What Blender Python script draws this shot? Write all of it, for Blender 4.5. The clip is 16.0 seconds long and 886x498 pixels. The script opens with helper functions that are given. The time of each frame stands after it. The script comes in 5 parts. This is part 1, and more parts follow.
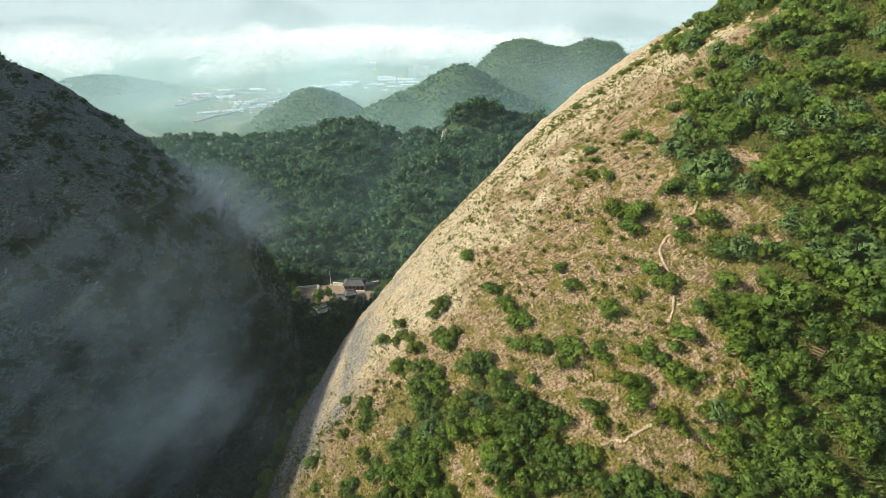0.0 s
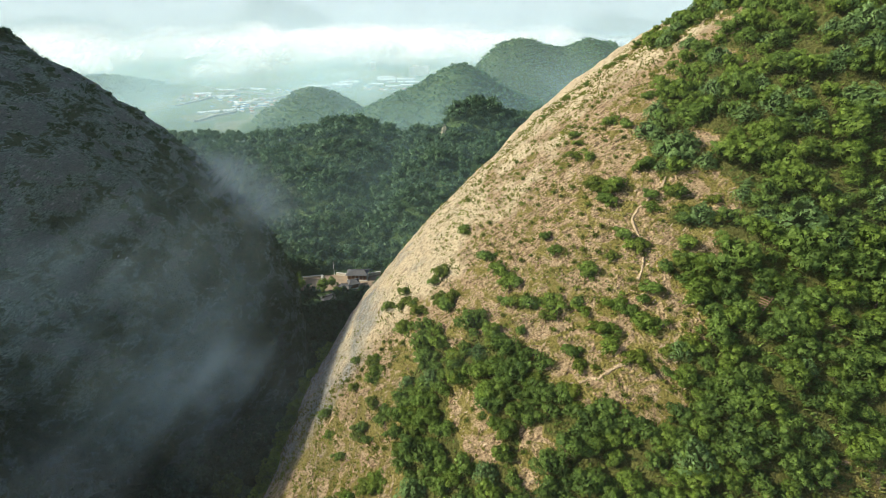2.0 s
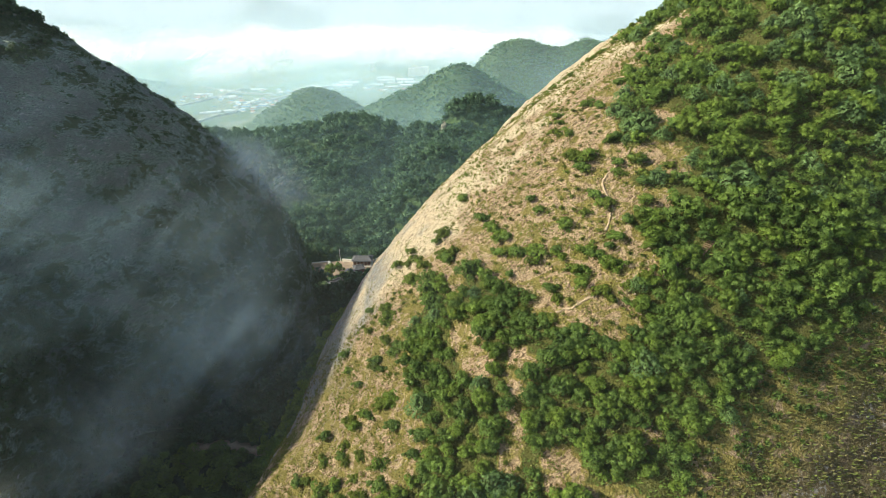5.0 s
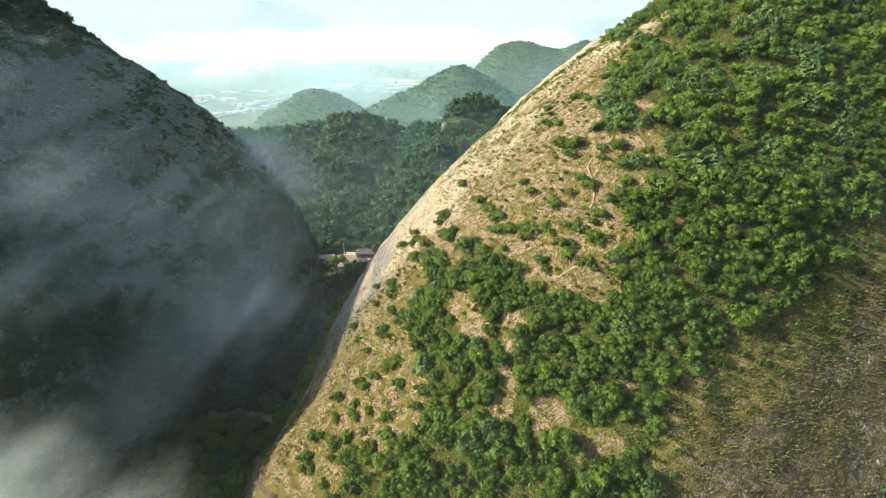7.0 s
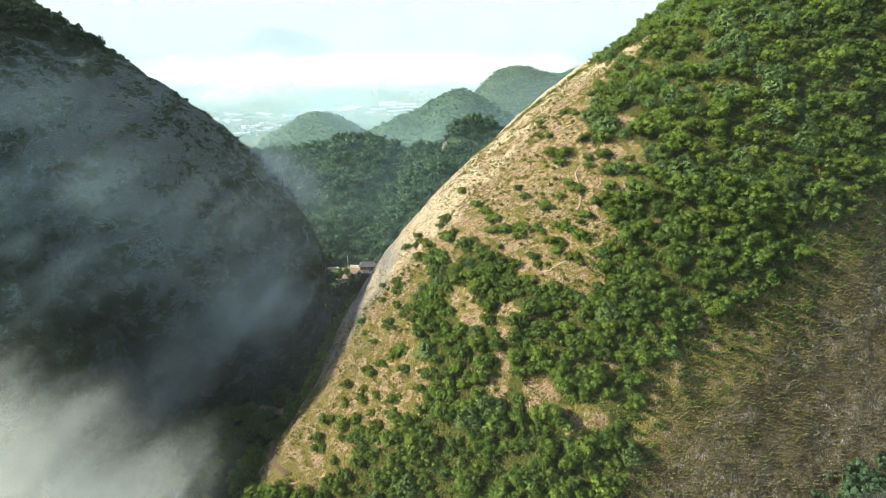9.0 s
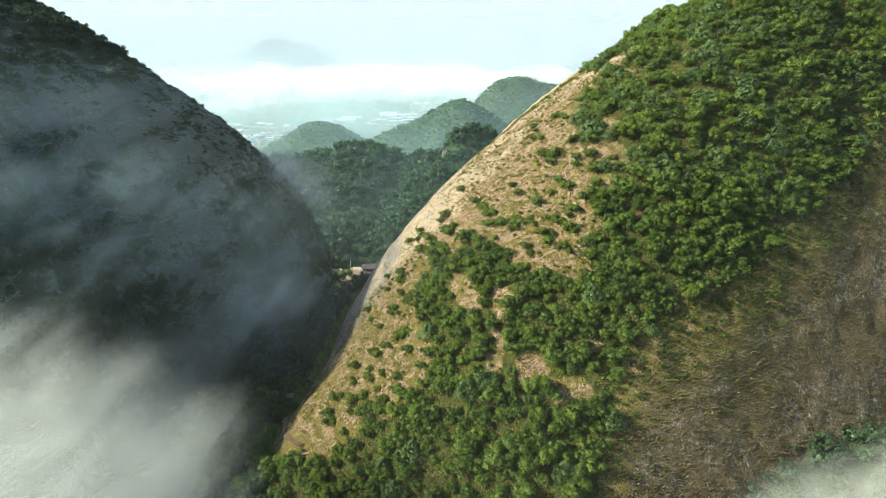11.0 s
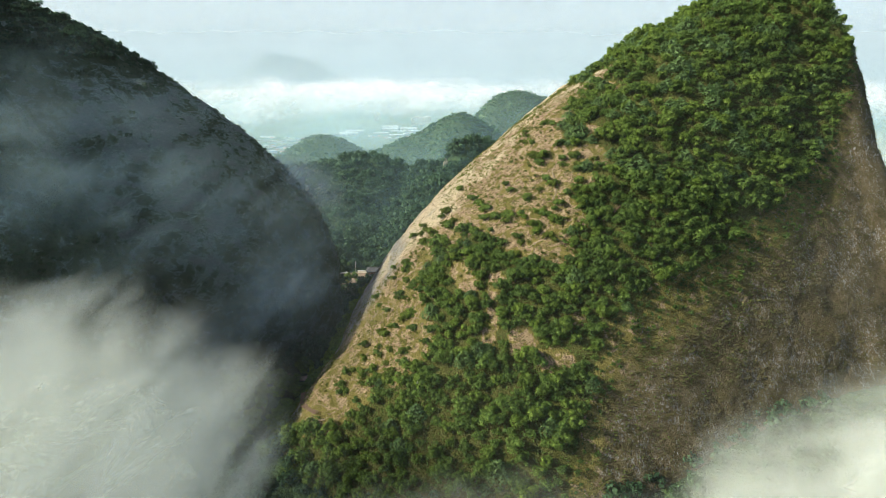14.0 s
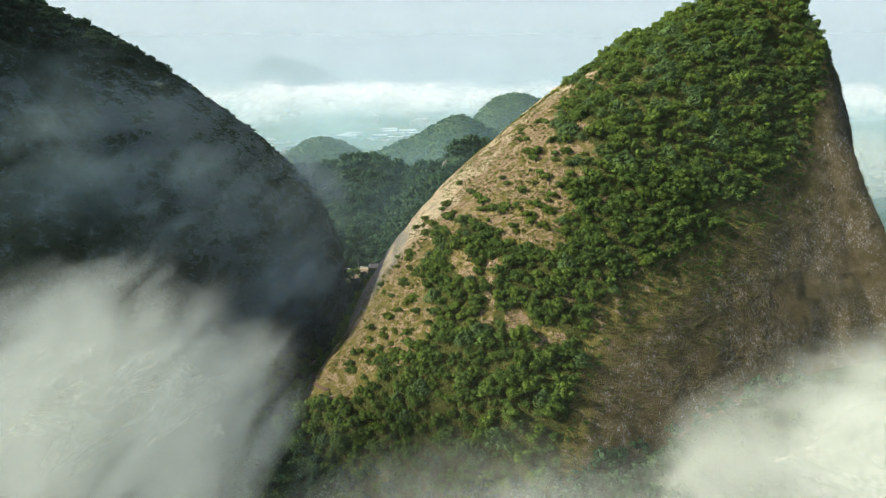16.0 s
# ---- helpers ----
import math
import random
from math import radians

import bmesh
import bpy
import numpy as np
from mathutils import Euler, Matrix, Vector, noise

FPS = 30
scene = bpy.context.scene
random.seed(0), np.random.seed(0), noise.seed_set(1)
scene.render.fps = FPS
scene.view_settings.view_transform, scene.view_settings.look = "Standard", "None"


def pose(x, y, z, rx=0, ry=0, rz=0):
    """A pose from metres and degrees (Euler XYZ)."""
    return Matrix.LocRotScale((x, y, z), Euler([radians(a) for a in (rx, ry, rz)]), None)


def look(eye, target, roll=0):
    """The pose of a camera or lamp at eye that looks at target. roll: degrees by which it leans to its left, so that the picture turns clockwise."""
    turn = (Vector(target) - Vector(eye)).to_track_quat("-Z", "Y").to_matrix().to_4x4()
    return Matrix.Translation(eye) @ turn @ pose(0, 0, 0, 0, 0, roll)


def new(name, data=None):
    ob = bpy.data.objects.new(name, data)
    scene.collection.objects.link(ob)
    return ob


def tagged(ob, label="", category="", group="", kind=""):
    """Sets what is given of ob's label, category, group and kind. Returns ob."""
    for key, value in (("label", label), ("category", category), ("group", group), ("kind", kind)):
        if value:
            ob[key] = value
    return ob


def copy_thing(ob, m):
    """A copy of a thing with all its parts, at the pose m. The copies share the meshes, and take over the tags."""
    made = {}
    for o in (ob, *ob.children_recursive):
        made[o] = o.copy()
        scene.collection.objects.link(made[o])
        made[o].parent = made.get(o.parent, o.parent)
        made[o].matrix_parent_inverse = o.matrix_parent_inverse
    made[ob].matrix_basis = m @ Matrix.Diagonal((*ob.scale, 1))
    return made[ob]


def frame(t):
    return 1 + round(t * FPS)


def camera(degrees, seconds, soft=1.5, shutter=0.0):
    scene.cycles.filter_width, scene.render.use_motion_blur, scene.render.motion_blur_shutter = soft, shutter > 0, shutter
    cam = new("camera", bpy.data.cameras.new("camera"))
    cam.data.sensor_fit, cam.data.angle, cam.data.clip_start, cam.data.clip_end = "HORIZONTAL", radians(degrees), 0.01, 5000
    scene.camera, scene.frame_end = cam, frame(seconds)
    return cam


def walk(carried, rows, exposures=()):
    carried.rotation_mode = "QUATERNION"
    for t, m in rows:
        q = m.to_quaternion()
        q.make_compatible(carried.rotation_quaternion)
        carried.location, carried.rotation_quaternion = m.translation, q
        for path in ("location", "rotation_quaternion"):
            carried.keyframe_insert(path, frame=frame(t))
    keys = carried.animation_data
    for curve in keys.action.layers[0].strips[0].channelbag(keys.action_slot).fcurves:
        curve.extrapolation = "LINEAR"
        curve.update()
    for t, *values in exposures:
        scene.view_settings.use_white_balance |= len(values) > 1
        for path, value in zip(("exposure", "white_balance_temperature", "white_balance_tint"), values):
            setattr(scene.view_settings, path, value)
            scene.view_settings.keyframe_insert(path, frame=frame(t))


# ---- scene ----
cam = camera(82.6, 16.0, 0.55)
PATH = [
    (0, (-0.154, -0.874, -1.589), (-0.152, 0.907, -2.499), 0.1),
    (0.5, (-0.154, -3.736, -1.557), (-0.151, -1.955, -2.467), 0.1),
    (1, (-0.16, -6.671, -1.509), (-0.156, -4.891, -2.42), 0.1),
    (1.5, (-0.168, -9.743, -1.448), (-0.164, -7.962, -2.358), 0.1),
    (2, (-0.191, -12.826, -1.39), (-0.187, -11.045, -2.3), 0.1),
    (2.5, (-0.224, -15.907, -1.337), (-0.219, -14.126, -2.246), 0.0),
    (3, (-0.288, -19.06, -1.297), (-0.283, -17.279, -2.207), 0.0),
    (3.5, (-0.411, -22.346, -1.261), (-0.406, -20.565, -2.17), 0.0),
    (4, (-0.532, -25.628, -1.231), (-0.526, -23.846, -2.139), 0.0),
    (6.5, (-0.936, -41.55, -1.136), (-0.93, -39.767, -2.042), -0.0),
    (7, (-0.956, -44.564, -1.16), (-0.951, -42.778, -2.06), -0.0),
    (7.5, (-0.985, -47.623, -1.169), (-0.981, -45.83, -2.056), -0.0),
    (8, (-1.086, -50.794, -1.194), (-1.081, -48.992, -2.062), -0.0),
    (8.5, (-1.167, -54.02, -1.208), (-1.163, -52.207, -2.052), 0.0),
    (9, (-1.235, -57.176, -1.195), (-1.231, -55.353, -2.018), 0.1),
    (11.5, (-1.593, -72.491, -1.235), (-1.587, -70.648, -2.013), 0.2),
    (12, (-1.631, -75.499, -1.215), (-1.626, -73.651, -1.98), 0.1),
    (12.5, (-1.591, -78.48, -1.162), (-1.586, -76.628, -1.916), 0.1),
    (13, (-1.527, -81.436, -1.065), (-1.523, -79.581, -1.812), 0.1),
    (13.5, (-1.524, -84.362, -0.941), (-1.521, -82.505, -1.683), 0.2),
    (14, (-1.549, -87.365, -0.819), (-1.547, -85.507, -1.558), 0.1),
    (14.5, (-1.615, -90.367, -0.707), (-1.612, -88.507, -1.443), 0.1),
    (15, (-1.726, -93.366, -0.63), (-1.722, -91.505, -1.363), 0.1),
    (15.5, (-1.915, -96.365, -0.589), (-1.91, -94.503, -1.32), 0.1),
    (16, (-2.163, -99.337, -0.555), (-2.157, -97.475, -1.286), 0.0),
]

walk(cam, [(t, look(eye, target, roll)) for t, eye, target, roll in PATH], [(0.0, 0.40, 6300, 4), (4.0, 0.54, 6250, 4), (8.0, 0.78, 6200, 4), (11.0, 0.62, 6150, 4), (16.0, 0.22, 6100, 4)])

# ---- world, sun ----
SUN_DIR = Vector((-0.832, -0.197, 0.575)).normalized()
world = bpy.data.worlds.new("world")
scene.world = world
world.use_nodes = True
wn = world.node_tree.nodes
sky = wn.new("ShaderNodeTexSky")
sky.sky_type = "NISHITA"
sky.sun_disc = False
sky.sun_elevation = math.asin(SUN_DIR.z)
sky.sun_rotation = math.atan2(SUN_DIR.x, SUN_DIR.y)
sky.altitude = 600
sky.air_density = 0.75
sky.dust_density = 4.0
wn["Background"].inputs["Strength"].default_value = 0.14
world.node_tree.links.new(sky.outputs["Color"], wn["Background"].inputs["Color"])
sun = new("sun", bpy.data.lights.new("sun", "SUN"))
sun.data.energy, sun.data.angle, sun.data.color = 5.2, radians(1.2), (1.0, 0.895, 0.71)
sun.matrix_world = look(SUN_DIR * 300, (0, 0, 0))
scene.cycles.transparent_max_bounces = 180


# ---- materials ----
class Nodes:
    """A node material under construction."""

    def __init__(self, name):
        self.mat = bpy.data.materials.new(name)
        self.mat.use_nodes = True
        self.tree = self.mat.node_tree
        self.bsdf = self.tree.nodes["Principled BSDF"]
        self.out = self.tree.nodes["Material Output"]

    def add(self, kind, **values):
        node = self.tree.nodes.new("ShaderNode" + kind)
        for key, value in values.items():
            node.inputs[key.replace("_", " ")].default_value = value
        return node

    def link(self, a, b):
        self.tree.links.new(a, b)

    def place(self):
        return self.add("NewGeometry").outputs["Position"]

    def noise(self, scale, detail=4.0, rough=0.55, stretch=None, warp=0.0, turn=(0, 0, 0)):
        mapping = self.add("Mapping")
        mapping.vector_type = "TEXTURE"
        mapping.inputs["Rotation"].default_value = [radians(-a) for a in turn]
        mapping.inputs["Scale"].default_value = [1 / a for a in stretch or (1, 1, 1)]
        self.link(self.place(), mapping.inputs["Vector"])
        node = self.add("TexNoise", Scale=scale, Detail=detail, Roughness=rough, Distortion=warp)
        self.link(mapping.outputs["Vector"], node.inputs["Vector"])
        return node.outputs["Fac"]

    def cells(self, scale, stretch=None):
        mapping = self.add("Mapping")
        mapping.inputs["Scale"].default_value = stretch or (1, 1, 1)
        self.link(self.place(), mapping.inputs["Vector"])
        node = self.add("TexVoronoi", Scale=scale)
        self.link(mapping.outputs["Vector"], node.inputs["Vector"])
        return node

    def ramp(self, value, *stops):
        node = self.tree.nodes.new("ShaderNodeValToRGB")
        while len(node.color_ramp.elements) < len(stops):
            node.color_ramp.elements.new(0.5)
        for element, (at, colour) in zip(node.color_ramp.elements, stops):
            element.position = at
            element.color = (*colour, 1) if len(colour) == 3 else (colour[0],) * 3 + (1,)
        self.link(value, node.inputs["Fac"])
        return node.outputs["Color"]

    def mix(self, fac, a, b, how="MIX"):
        node = self.tree.nodes.new("ShaderNodeMix")
        node.data_type, node.blend_type = "RGBA", how
        for socket, value in ((node.inputs[0], fac), (node.inputs[6], a), (node.inputs[7], b)):
            if isinstance(value, (int, float)):
                socket.default_value = value
            elif isinstance(value, tuple):
                socket.default_value = (*value, 1)
            else:
                self.link(value, socket)
        return node.outputs[2]

    def math(self, how, a, b=0.0, clamp=False):
        node = self.tree.nodes.new("ShaderNodeMath")
        node.operation, node.use_clamp = how, clamp
        for socket, value in zip(node.inputs, (a, b)):
            if isinstance(value, (int, float)):
                socket.default_value = value
            else:
                self.link(value, socket)
        return node.outputs[0]

    def attribute(self, name):
        node = self.add("Attribute")
        node.attribute_name = name
        return node.outputs["Fac"]

    def finish(self, colour, rough=0.85, bump=None, distance=0.3, strength=1.0):
        if isinstance(colour, tuple):
            self.bsdf.inputs["Base Color"].default_value = (*colour, 1)
        else:
            self.link(colour, self.bsdf.inputs["Base Color"])
        self.bsdf.inputs["Roughness"].default_value = rough
        self.bsdf.inputs["Specular IOR Level"].default_value = 0.25
        if bump is not None:
            node = self.add("Bump", Strength=strength, Distance=distance)
            self.link(bump, node.inputs["Height"])
            self.link(node.outputs["Normal"], self.bsdf.inputs["Normal"])
        return self.mat


def rock_material(name, pale, tan, dark, grass, dry, crust, pale_bare):
    """Conglomerate rock with cobbles, slanting beds, dark crevices, mossy crust, and a thin cover of grass."""
    n = Nodes(name)
    beds = n.noise(0.50, 7, 0.68, (0.45, 1.0, 2.4), 0.9, (0, 34, 0))
    broad = n.noise(0.05, 4, 0.55)
    pebbles = n.cells(2.3)
    fine = n.noise(2.8, 6, 0.72)
    stone = n.ramp(beds, (0.36, dark), (0.48, tan), (0.60, pale))
    stone = n.mix(0.5, stone, n.ramp(pebbles.outputs["Color"], (0.1, dark), (0.5, tan), (0.9, pale)))
    streaks = n.noise(1.5, 6, 0.7, (0.4, 1.0, 2.6), 0.5, (0, 34, 0))
    stone = n.mix(0.68, stone, n.ramp(streaks, (0.38, dark), (0.45, tan), (0.53, pale)))
    stone = n.mix(n.ramp(broad, (0.40, (0.0,)), (0.62, (0.3,))), stone, tan)
    stone = n.mix(n.ramp(fine, (0.50, (0.0,)), (0.68, (0.75,))), stone, dark)
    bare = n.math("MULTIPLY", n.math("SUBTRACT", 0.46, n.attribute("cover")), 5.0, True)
    stone = n.mix(n.math("MULTIPLY", bare, n.ramp(n.noise(1.1, 5, 0.7), (0.38, (0.25,)), (0.56, (0.9,)))), stone, pale_bare)
    # Flank in shade: its grey is put into the colour
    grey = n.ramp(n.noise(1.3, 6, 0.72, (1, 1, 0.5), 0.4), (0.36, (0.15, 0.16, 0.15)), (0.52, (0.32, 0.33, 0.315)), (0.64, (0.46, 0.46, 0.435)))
    stone = n.mix(n.math("MULTIPLY", n.attribute("shade_grey"), 0.9), stone, grey)
    old = n.ramp(n.noise(0.9, 6, 0.7, (1, 1, 0.45), 0.5), (0.36, crust), (0.58, tuple(1.6 * c for c in crust)), (0.76, (0.20, 0.19, 0.16)))
    lime = n.math("MULTIPLY", n.ramp(n.noise(0.10, 3, 0.5, (1, 1, 0.5)), (0.42, (0.0,)), (0.56, (1.0,))), n.ramp(n.noise(1.5, 6, 0.75, (1, 1, 0.5), 0.6), (0.50, (0.0,)), (0.58, (0.85,))))
    old = n.mix(lime, old, (0.50, 0.48, 0.44))
    stone = n.mix(n.math("MULTIPLY", n.attribute("moss"), 0.97), stone, old)
    patches = n.noise(0.30, 7, 0.66, (1, 1, 1.3), 0.8)
    cover = n.math("ADD", n.math("MULTIPLY", n.attribute("cover"), 0.62), n.math("MULTIPLY", n.math("SUBTRACT", patches, 0.5), 1.7))
    cover = n.ramp(cover, (0.36, (0.0,)), (0.50, (0.92,)))
    blades = n.ramp(n.noise(1.7, 6, 0.72), (0.32, grass), (0.50, dry), (0.66, grass))
    cover = n.math("MULTIPLY", cover, n.math("SUBTRACT", 1.0, n.math("MULTIPLY", n.attribute("shade_grey"), 0.75)))
    blades = n.mix(n.math("MULTIPLY", n.attribute("moss"), 0.8), blades, crust)
    # Grass under the woods is darkened: tree shade put into its colour
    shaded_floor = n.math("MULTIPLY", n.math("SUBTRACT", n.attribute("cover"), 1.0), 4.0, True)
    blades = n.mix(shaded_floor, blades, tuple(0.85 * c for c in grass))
    colour = n.mix(cover, stone, blades)
    height = n.math("ADD", n.math("MULTIPLY", beds, 1.8), n.math("MULTIPLY", pebbles.outputs["Distance"], -0.9))
    height = n.math("ADD", height, n.math("ADD", n.math("MULTIPLY", fine, 0.6), n.math("MULTIPLY", streaks, 1.2)))
    return n.finish(colour, 0.9, height, 1.1)


def leaf_material(name, deep, light, glow=0.22, lace=0.0):
    """Foliage: every clump of leaves has its own green, and lets some light through."""
    n = Nodes(name)
    island = n.add("NewGeometry").outputs["Random Per Island"]
    own = n.add("ObjectInfo").outputs["Random"]
    patch = n.noise(0.16, 2, 0.5)
    tone = n.math("ADD", n.math("MULTIPLY", island, 0.5), n.math("MULTIPLY", own, 0.2))
    tone = n.math("ADD", tone, n.math("MULTIPLY", n.math("SUBTRACT", patch, 0.38), 1.0))
    tone = n.math("ADD", tone, n.math("MULTIPLY", n.math("SUBTRACT", n.noise(6.0, 3, 0.7), 0.5), 1.1))
    colour = n.ramp(tone, (0.1, deep), (0.95, light))
    n.finish(colour, 0.62)
    through_leaf = n.add("BsdfTranslucent")
    n.link(colour, through_leaf.inputs["Color"])
    both = n.add("MixShader", Fac=glow)
    n.link(n.bsdf.outputs[0], both.inputs[1])
    n.link(through_leaf.outputs[0], both.inputs[2])
    n.link(both.outputs[0], n.out.inputs["Surface"])
    if lace:
        # single leaves with gaps between them, lace of them to the metre
        gaps = n.math("GREATER_THAN", n.cells(lace).outputs["Distance"], 0.62)
        clear, spray = n.add("BsdfTransparent"), n.add("MixShader")
        n.link(gaps, spray.inputs["Fac"])
        n.link(both.outputs[0], spray.inputs[1])
        n.link(clear.outputs[0], spray.inputs[2])
        n.link(spray.outputs[0], n.out.inputs["Surface"])
    return n.mat


def plain_material(name, colour, rough=0.8, spread=0.12, scale=1.5):
    n = Nodes(name)
    low, high = (tuple(c * (1 + k) for c in colour) for k in (-spread, spread))
    mottled = n.ramp(n.noise(scale, 5, 0.6), (0.3, low), (0.7, high))
    return n.finish(mottled, rough, n.noise(scale * 4, 3), 0.02)


def mist_material(name, centre, radii, density, scale, threshold=0.42, stretch=(0.62, 0.3, 1.5), soft=1.0, tint=(0.71, 0.75, 0.68), turn=(0, 38, 0), detail=7, edge=5.5, core=0.55, tilt=0.0):
    """White droplets, dense in the middle of an egg-shaped region and frayed by turbulence."""
    n = Nodes(name)
    mapping = n.add("Mapping")
    mapping.vector_type = "TEXTURE"
    mapping.inputs["Location"].default_value = centre
    mapping.inputs["Scale"].default_value = radii
    mapping.inputs["Rotation"].default_value = (0, radians(tilt), 0)
    n.link(n.place(), mapping.inputs["Vector"])
    length = n.tree.nodes.new("ShaderNodeVectorMath")
    length.operation = "LENGTH"
    n.link(mapping.outputs["Vector"], length.inputs[0])
    inside = n.math("SUBTRACT", 1.0, length.outputs["Value"], True)
    puffs = n.noise(scale, detail, 0.58, stretch, 1.1, turn)
    wisps = n.ramp(n.noise(scale * 1.9, detail - 1, 0.58, (0.8, 0.45, 1.35), 1.2, turn), (0.37, (0.1,)), (0.63, (1.0,)))
    body = n.math("MULTIPLY", n.math("POWER", inside, soft), 1.0)
    frayed = n.math("SUBTRACT", n.math("ADD", puffs, n.math("MULTIPLY", body, core)), threshold)
    alpha = n.math("MULTIPLY", n.math("MULTIPLY", frayed, edge, True), n.math("MULTIPLY", n.math("MULTIPLY", body, wisps), density * 1.55), True)
    n.mat.node_tree.nodes.remove(n.bsdf)
    white = n.add("BsdfDiffuse", Color=(*tint, 1))
    back = n.add("BsdfTranslucent", Color=(*tint, 1))
    drops = n.add("MixShader", Fac=0.4)
    n.link(white.outputs[0], drops.inputs[1])
    n.link(back.outputs[0], drops.inputs[2])
    clear = n.add("BsdfTransparent")
    both = n.add("MixShader")
    n.link(alpha, both.inputs["Fac"])
    n.link(clear.outputs[0], both.inputs[1])
    n.link(drops.outputs[0], both.inputs[2])
    n.link(both.outputs[0], n.out.inputs["Surface"])
    return n.mat


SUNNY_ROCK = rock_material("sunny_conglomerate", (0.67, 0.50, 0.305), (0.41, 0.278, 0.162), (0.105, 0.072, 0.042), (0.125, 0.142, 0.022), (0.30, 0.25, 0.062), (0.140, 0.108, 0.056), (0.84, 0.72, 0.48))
# Darker, greener copy of the sunny rock; its shade is put into the colour
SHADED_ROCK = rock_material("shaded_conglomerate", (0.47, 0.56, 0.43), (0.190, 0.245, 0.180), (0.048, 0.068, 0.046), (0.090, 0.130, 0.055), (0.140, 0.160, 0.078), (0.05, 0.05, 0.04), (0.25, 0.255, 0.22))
SHRUB_LEAVES = leaf_material("shrub_leaves", (0.080, 0.120, 0.016), (0.235, 0.290, 0.042), 0.5, 7.0)
LEAVES = leaf_material("broad_leaves", (0.066, 0.118, 0.029), (0.220, 0.325, 0.058), 0.5, 6.0)
BRIGHT_LEAVES = leaf_material("bright_leaves", (0.078, 0.132, 0.022), (0.245, 0.345, 0.052), 0.5, 6.0)
PINE = leaf_material("pine_needles", (0.054, 0.104, 0.036), (0.205, 0.315, 0.096), 0.4, 7.5)
HILL_LEAVES = leaf_material("hill_leaves", (0.045, 0.105, 0.040), (0.105, 0.19, 0.066), 0.2)
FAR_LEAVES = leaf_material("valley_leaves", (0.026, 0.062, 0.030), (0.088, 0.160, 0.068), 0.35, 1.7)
# Dimmed green for growth on the shaded peak: shade put into the colour
DIM_LEAVES = leaf_material("dim_shade_leaves", (0.052, 0.086, 0.035), (0.130, 0.190, 0.076), 0.3)
BARK = plain_material("bark", (0.12, 0.09, 0.065), 0.9, 0.3, 3.0)

# ---- mesh helpers ----
rng = np.random.default_rng(7)


def mesh_of(name, verts, faces, material, smooth=False):
    """A mesh from arrays of vertices and of equal-sized faces."""
    me = bpy.data.meshes.new(name)
    faces = np.asarray(faces, dtype=np.int32)
    me.vertices.add(len(verts))
    me.vertices.foreach_set("co", np.asarray(verts, dtype=np.float32).ravel())
    me.loops.add(faces.size)
    me.loops.foreach_set("vertex_index", faces.ravel())
    me.polygons.add(len(faces))
    me.polygons.foreach_set("loop_start", np.arange(len(faces), dtype=np.int32) * faces.shape[1])
    me.polygons.foreach_set("use_smooth", np.full(len(faces), smooth))
    me.update(calc_edges=True)
    me.materials.append(material)
    return me


def hash_noise(p, seed=0):
    """Smooth random values in -1..1 at the places p."""
    cell = np.floor(p).astype(np.int64)
    f = p - cell
    f = f * f * (3 - 2 * f)
    total = np.zeros(len(p))
    for corner in range(8):
        o = np.array([corner & 1, corner >> 1 & 1, corner >> 2 & 1])
        c = cell + o
        h = (c[:, 0] * 374761393 + c[:, 1] * 668265263 + c[:, 2] * 2147483647 + seed * 974711) & 0xFFFFFFFF
        h = ((h ^ (h >> 13)) * 1274126177) & 0xFFFFFFFF
        h = ((h ^ (h >> 16)) & 0xFFFF) / 32767.5 - 1
        total += h * np.prod(np.where(o, f, 1 - f), axis=1)
    return total


def fractal(p, octaves=4, seed=0, gain=0.5):
    total, size, reach = np.zeros(len(p)), 1.0, 0.0
    for k in range(octaves):
        total += size * hash_noise(p * 2.03 ** k + 17.3 * k, seed + k)
        reach += size
        size *= gain
    return total / reach


def grid_faces(rows, columns):
    i = np.arange((rows - 1) * (columns - 1))
    a = i // (columns - 1) * columns + i % (columns - 1)
    return np.stack([a, a + 1, a + columns + 1, a + columns], axis=1)


def between(value, xs, ys):
    return np.interp(value, xs, ys)


# ---- the two rock peaks ----
PEAK_SHAPE = np.array([
    [50.5, 128.0, -7.7, -28.1, -23.0],
    [70.9, -242.3, 69.1, 60.4, 5.6],
    [6.3, 87.6, -98.7, -35.2, 26.7],
    [21.3, 26.9, -23.0, -23.9, -18.9],
    [25.1, -41.9, 17.4, 21.4, 15.7],
    [-13.6, 12.1, -4.3, -2.2, 1.7],
    [5.9, -4.5, -16.0, -4.2, 5.4],
    [13.2, -21.1, -7.2, -1.5, 0.7],
    [-16.4, 22.4, 10.2, 1.1, -3.4],
    [6.7, 8.7, -3.7, -4.7, -3.7],
    [3.1, 1.4, 3.0, 4.5, 4.8],
    [-12.8, 6.5, 5.6, 3.7, 2.5],
    [6.5, 11.7, 1.3, -1.7, -2.2],
    [-3.2, -2.8, -2.9, -1.6, -0.8],
    [-3.7, 5.7, 6.2, 4.5, 2.8],
])
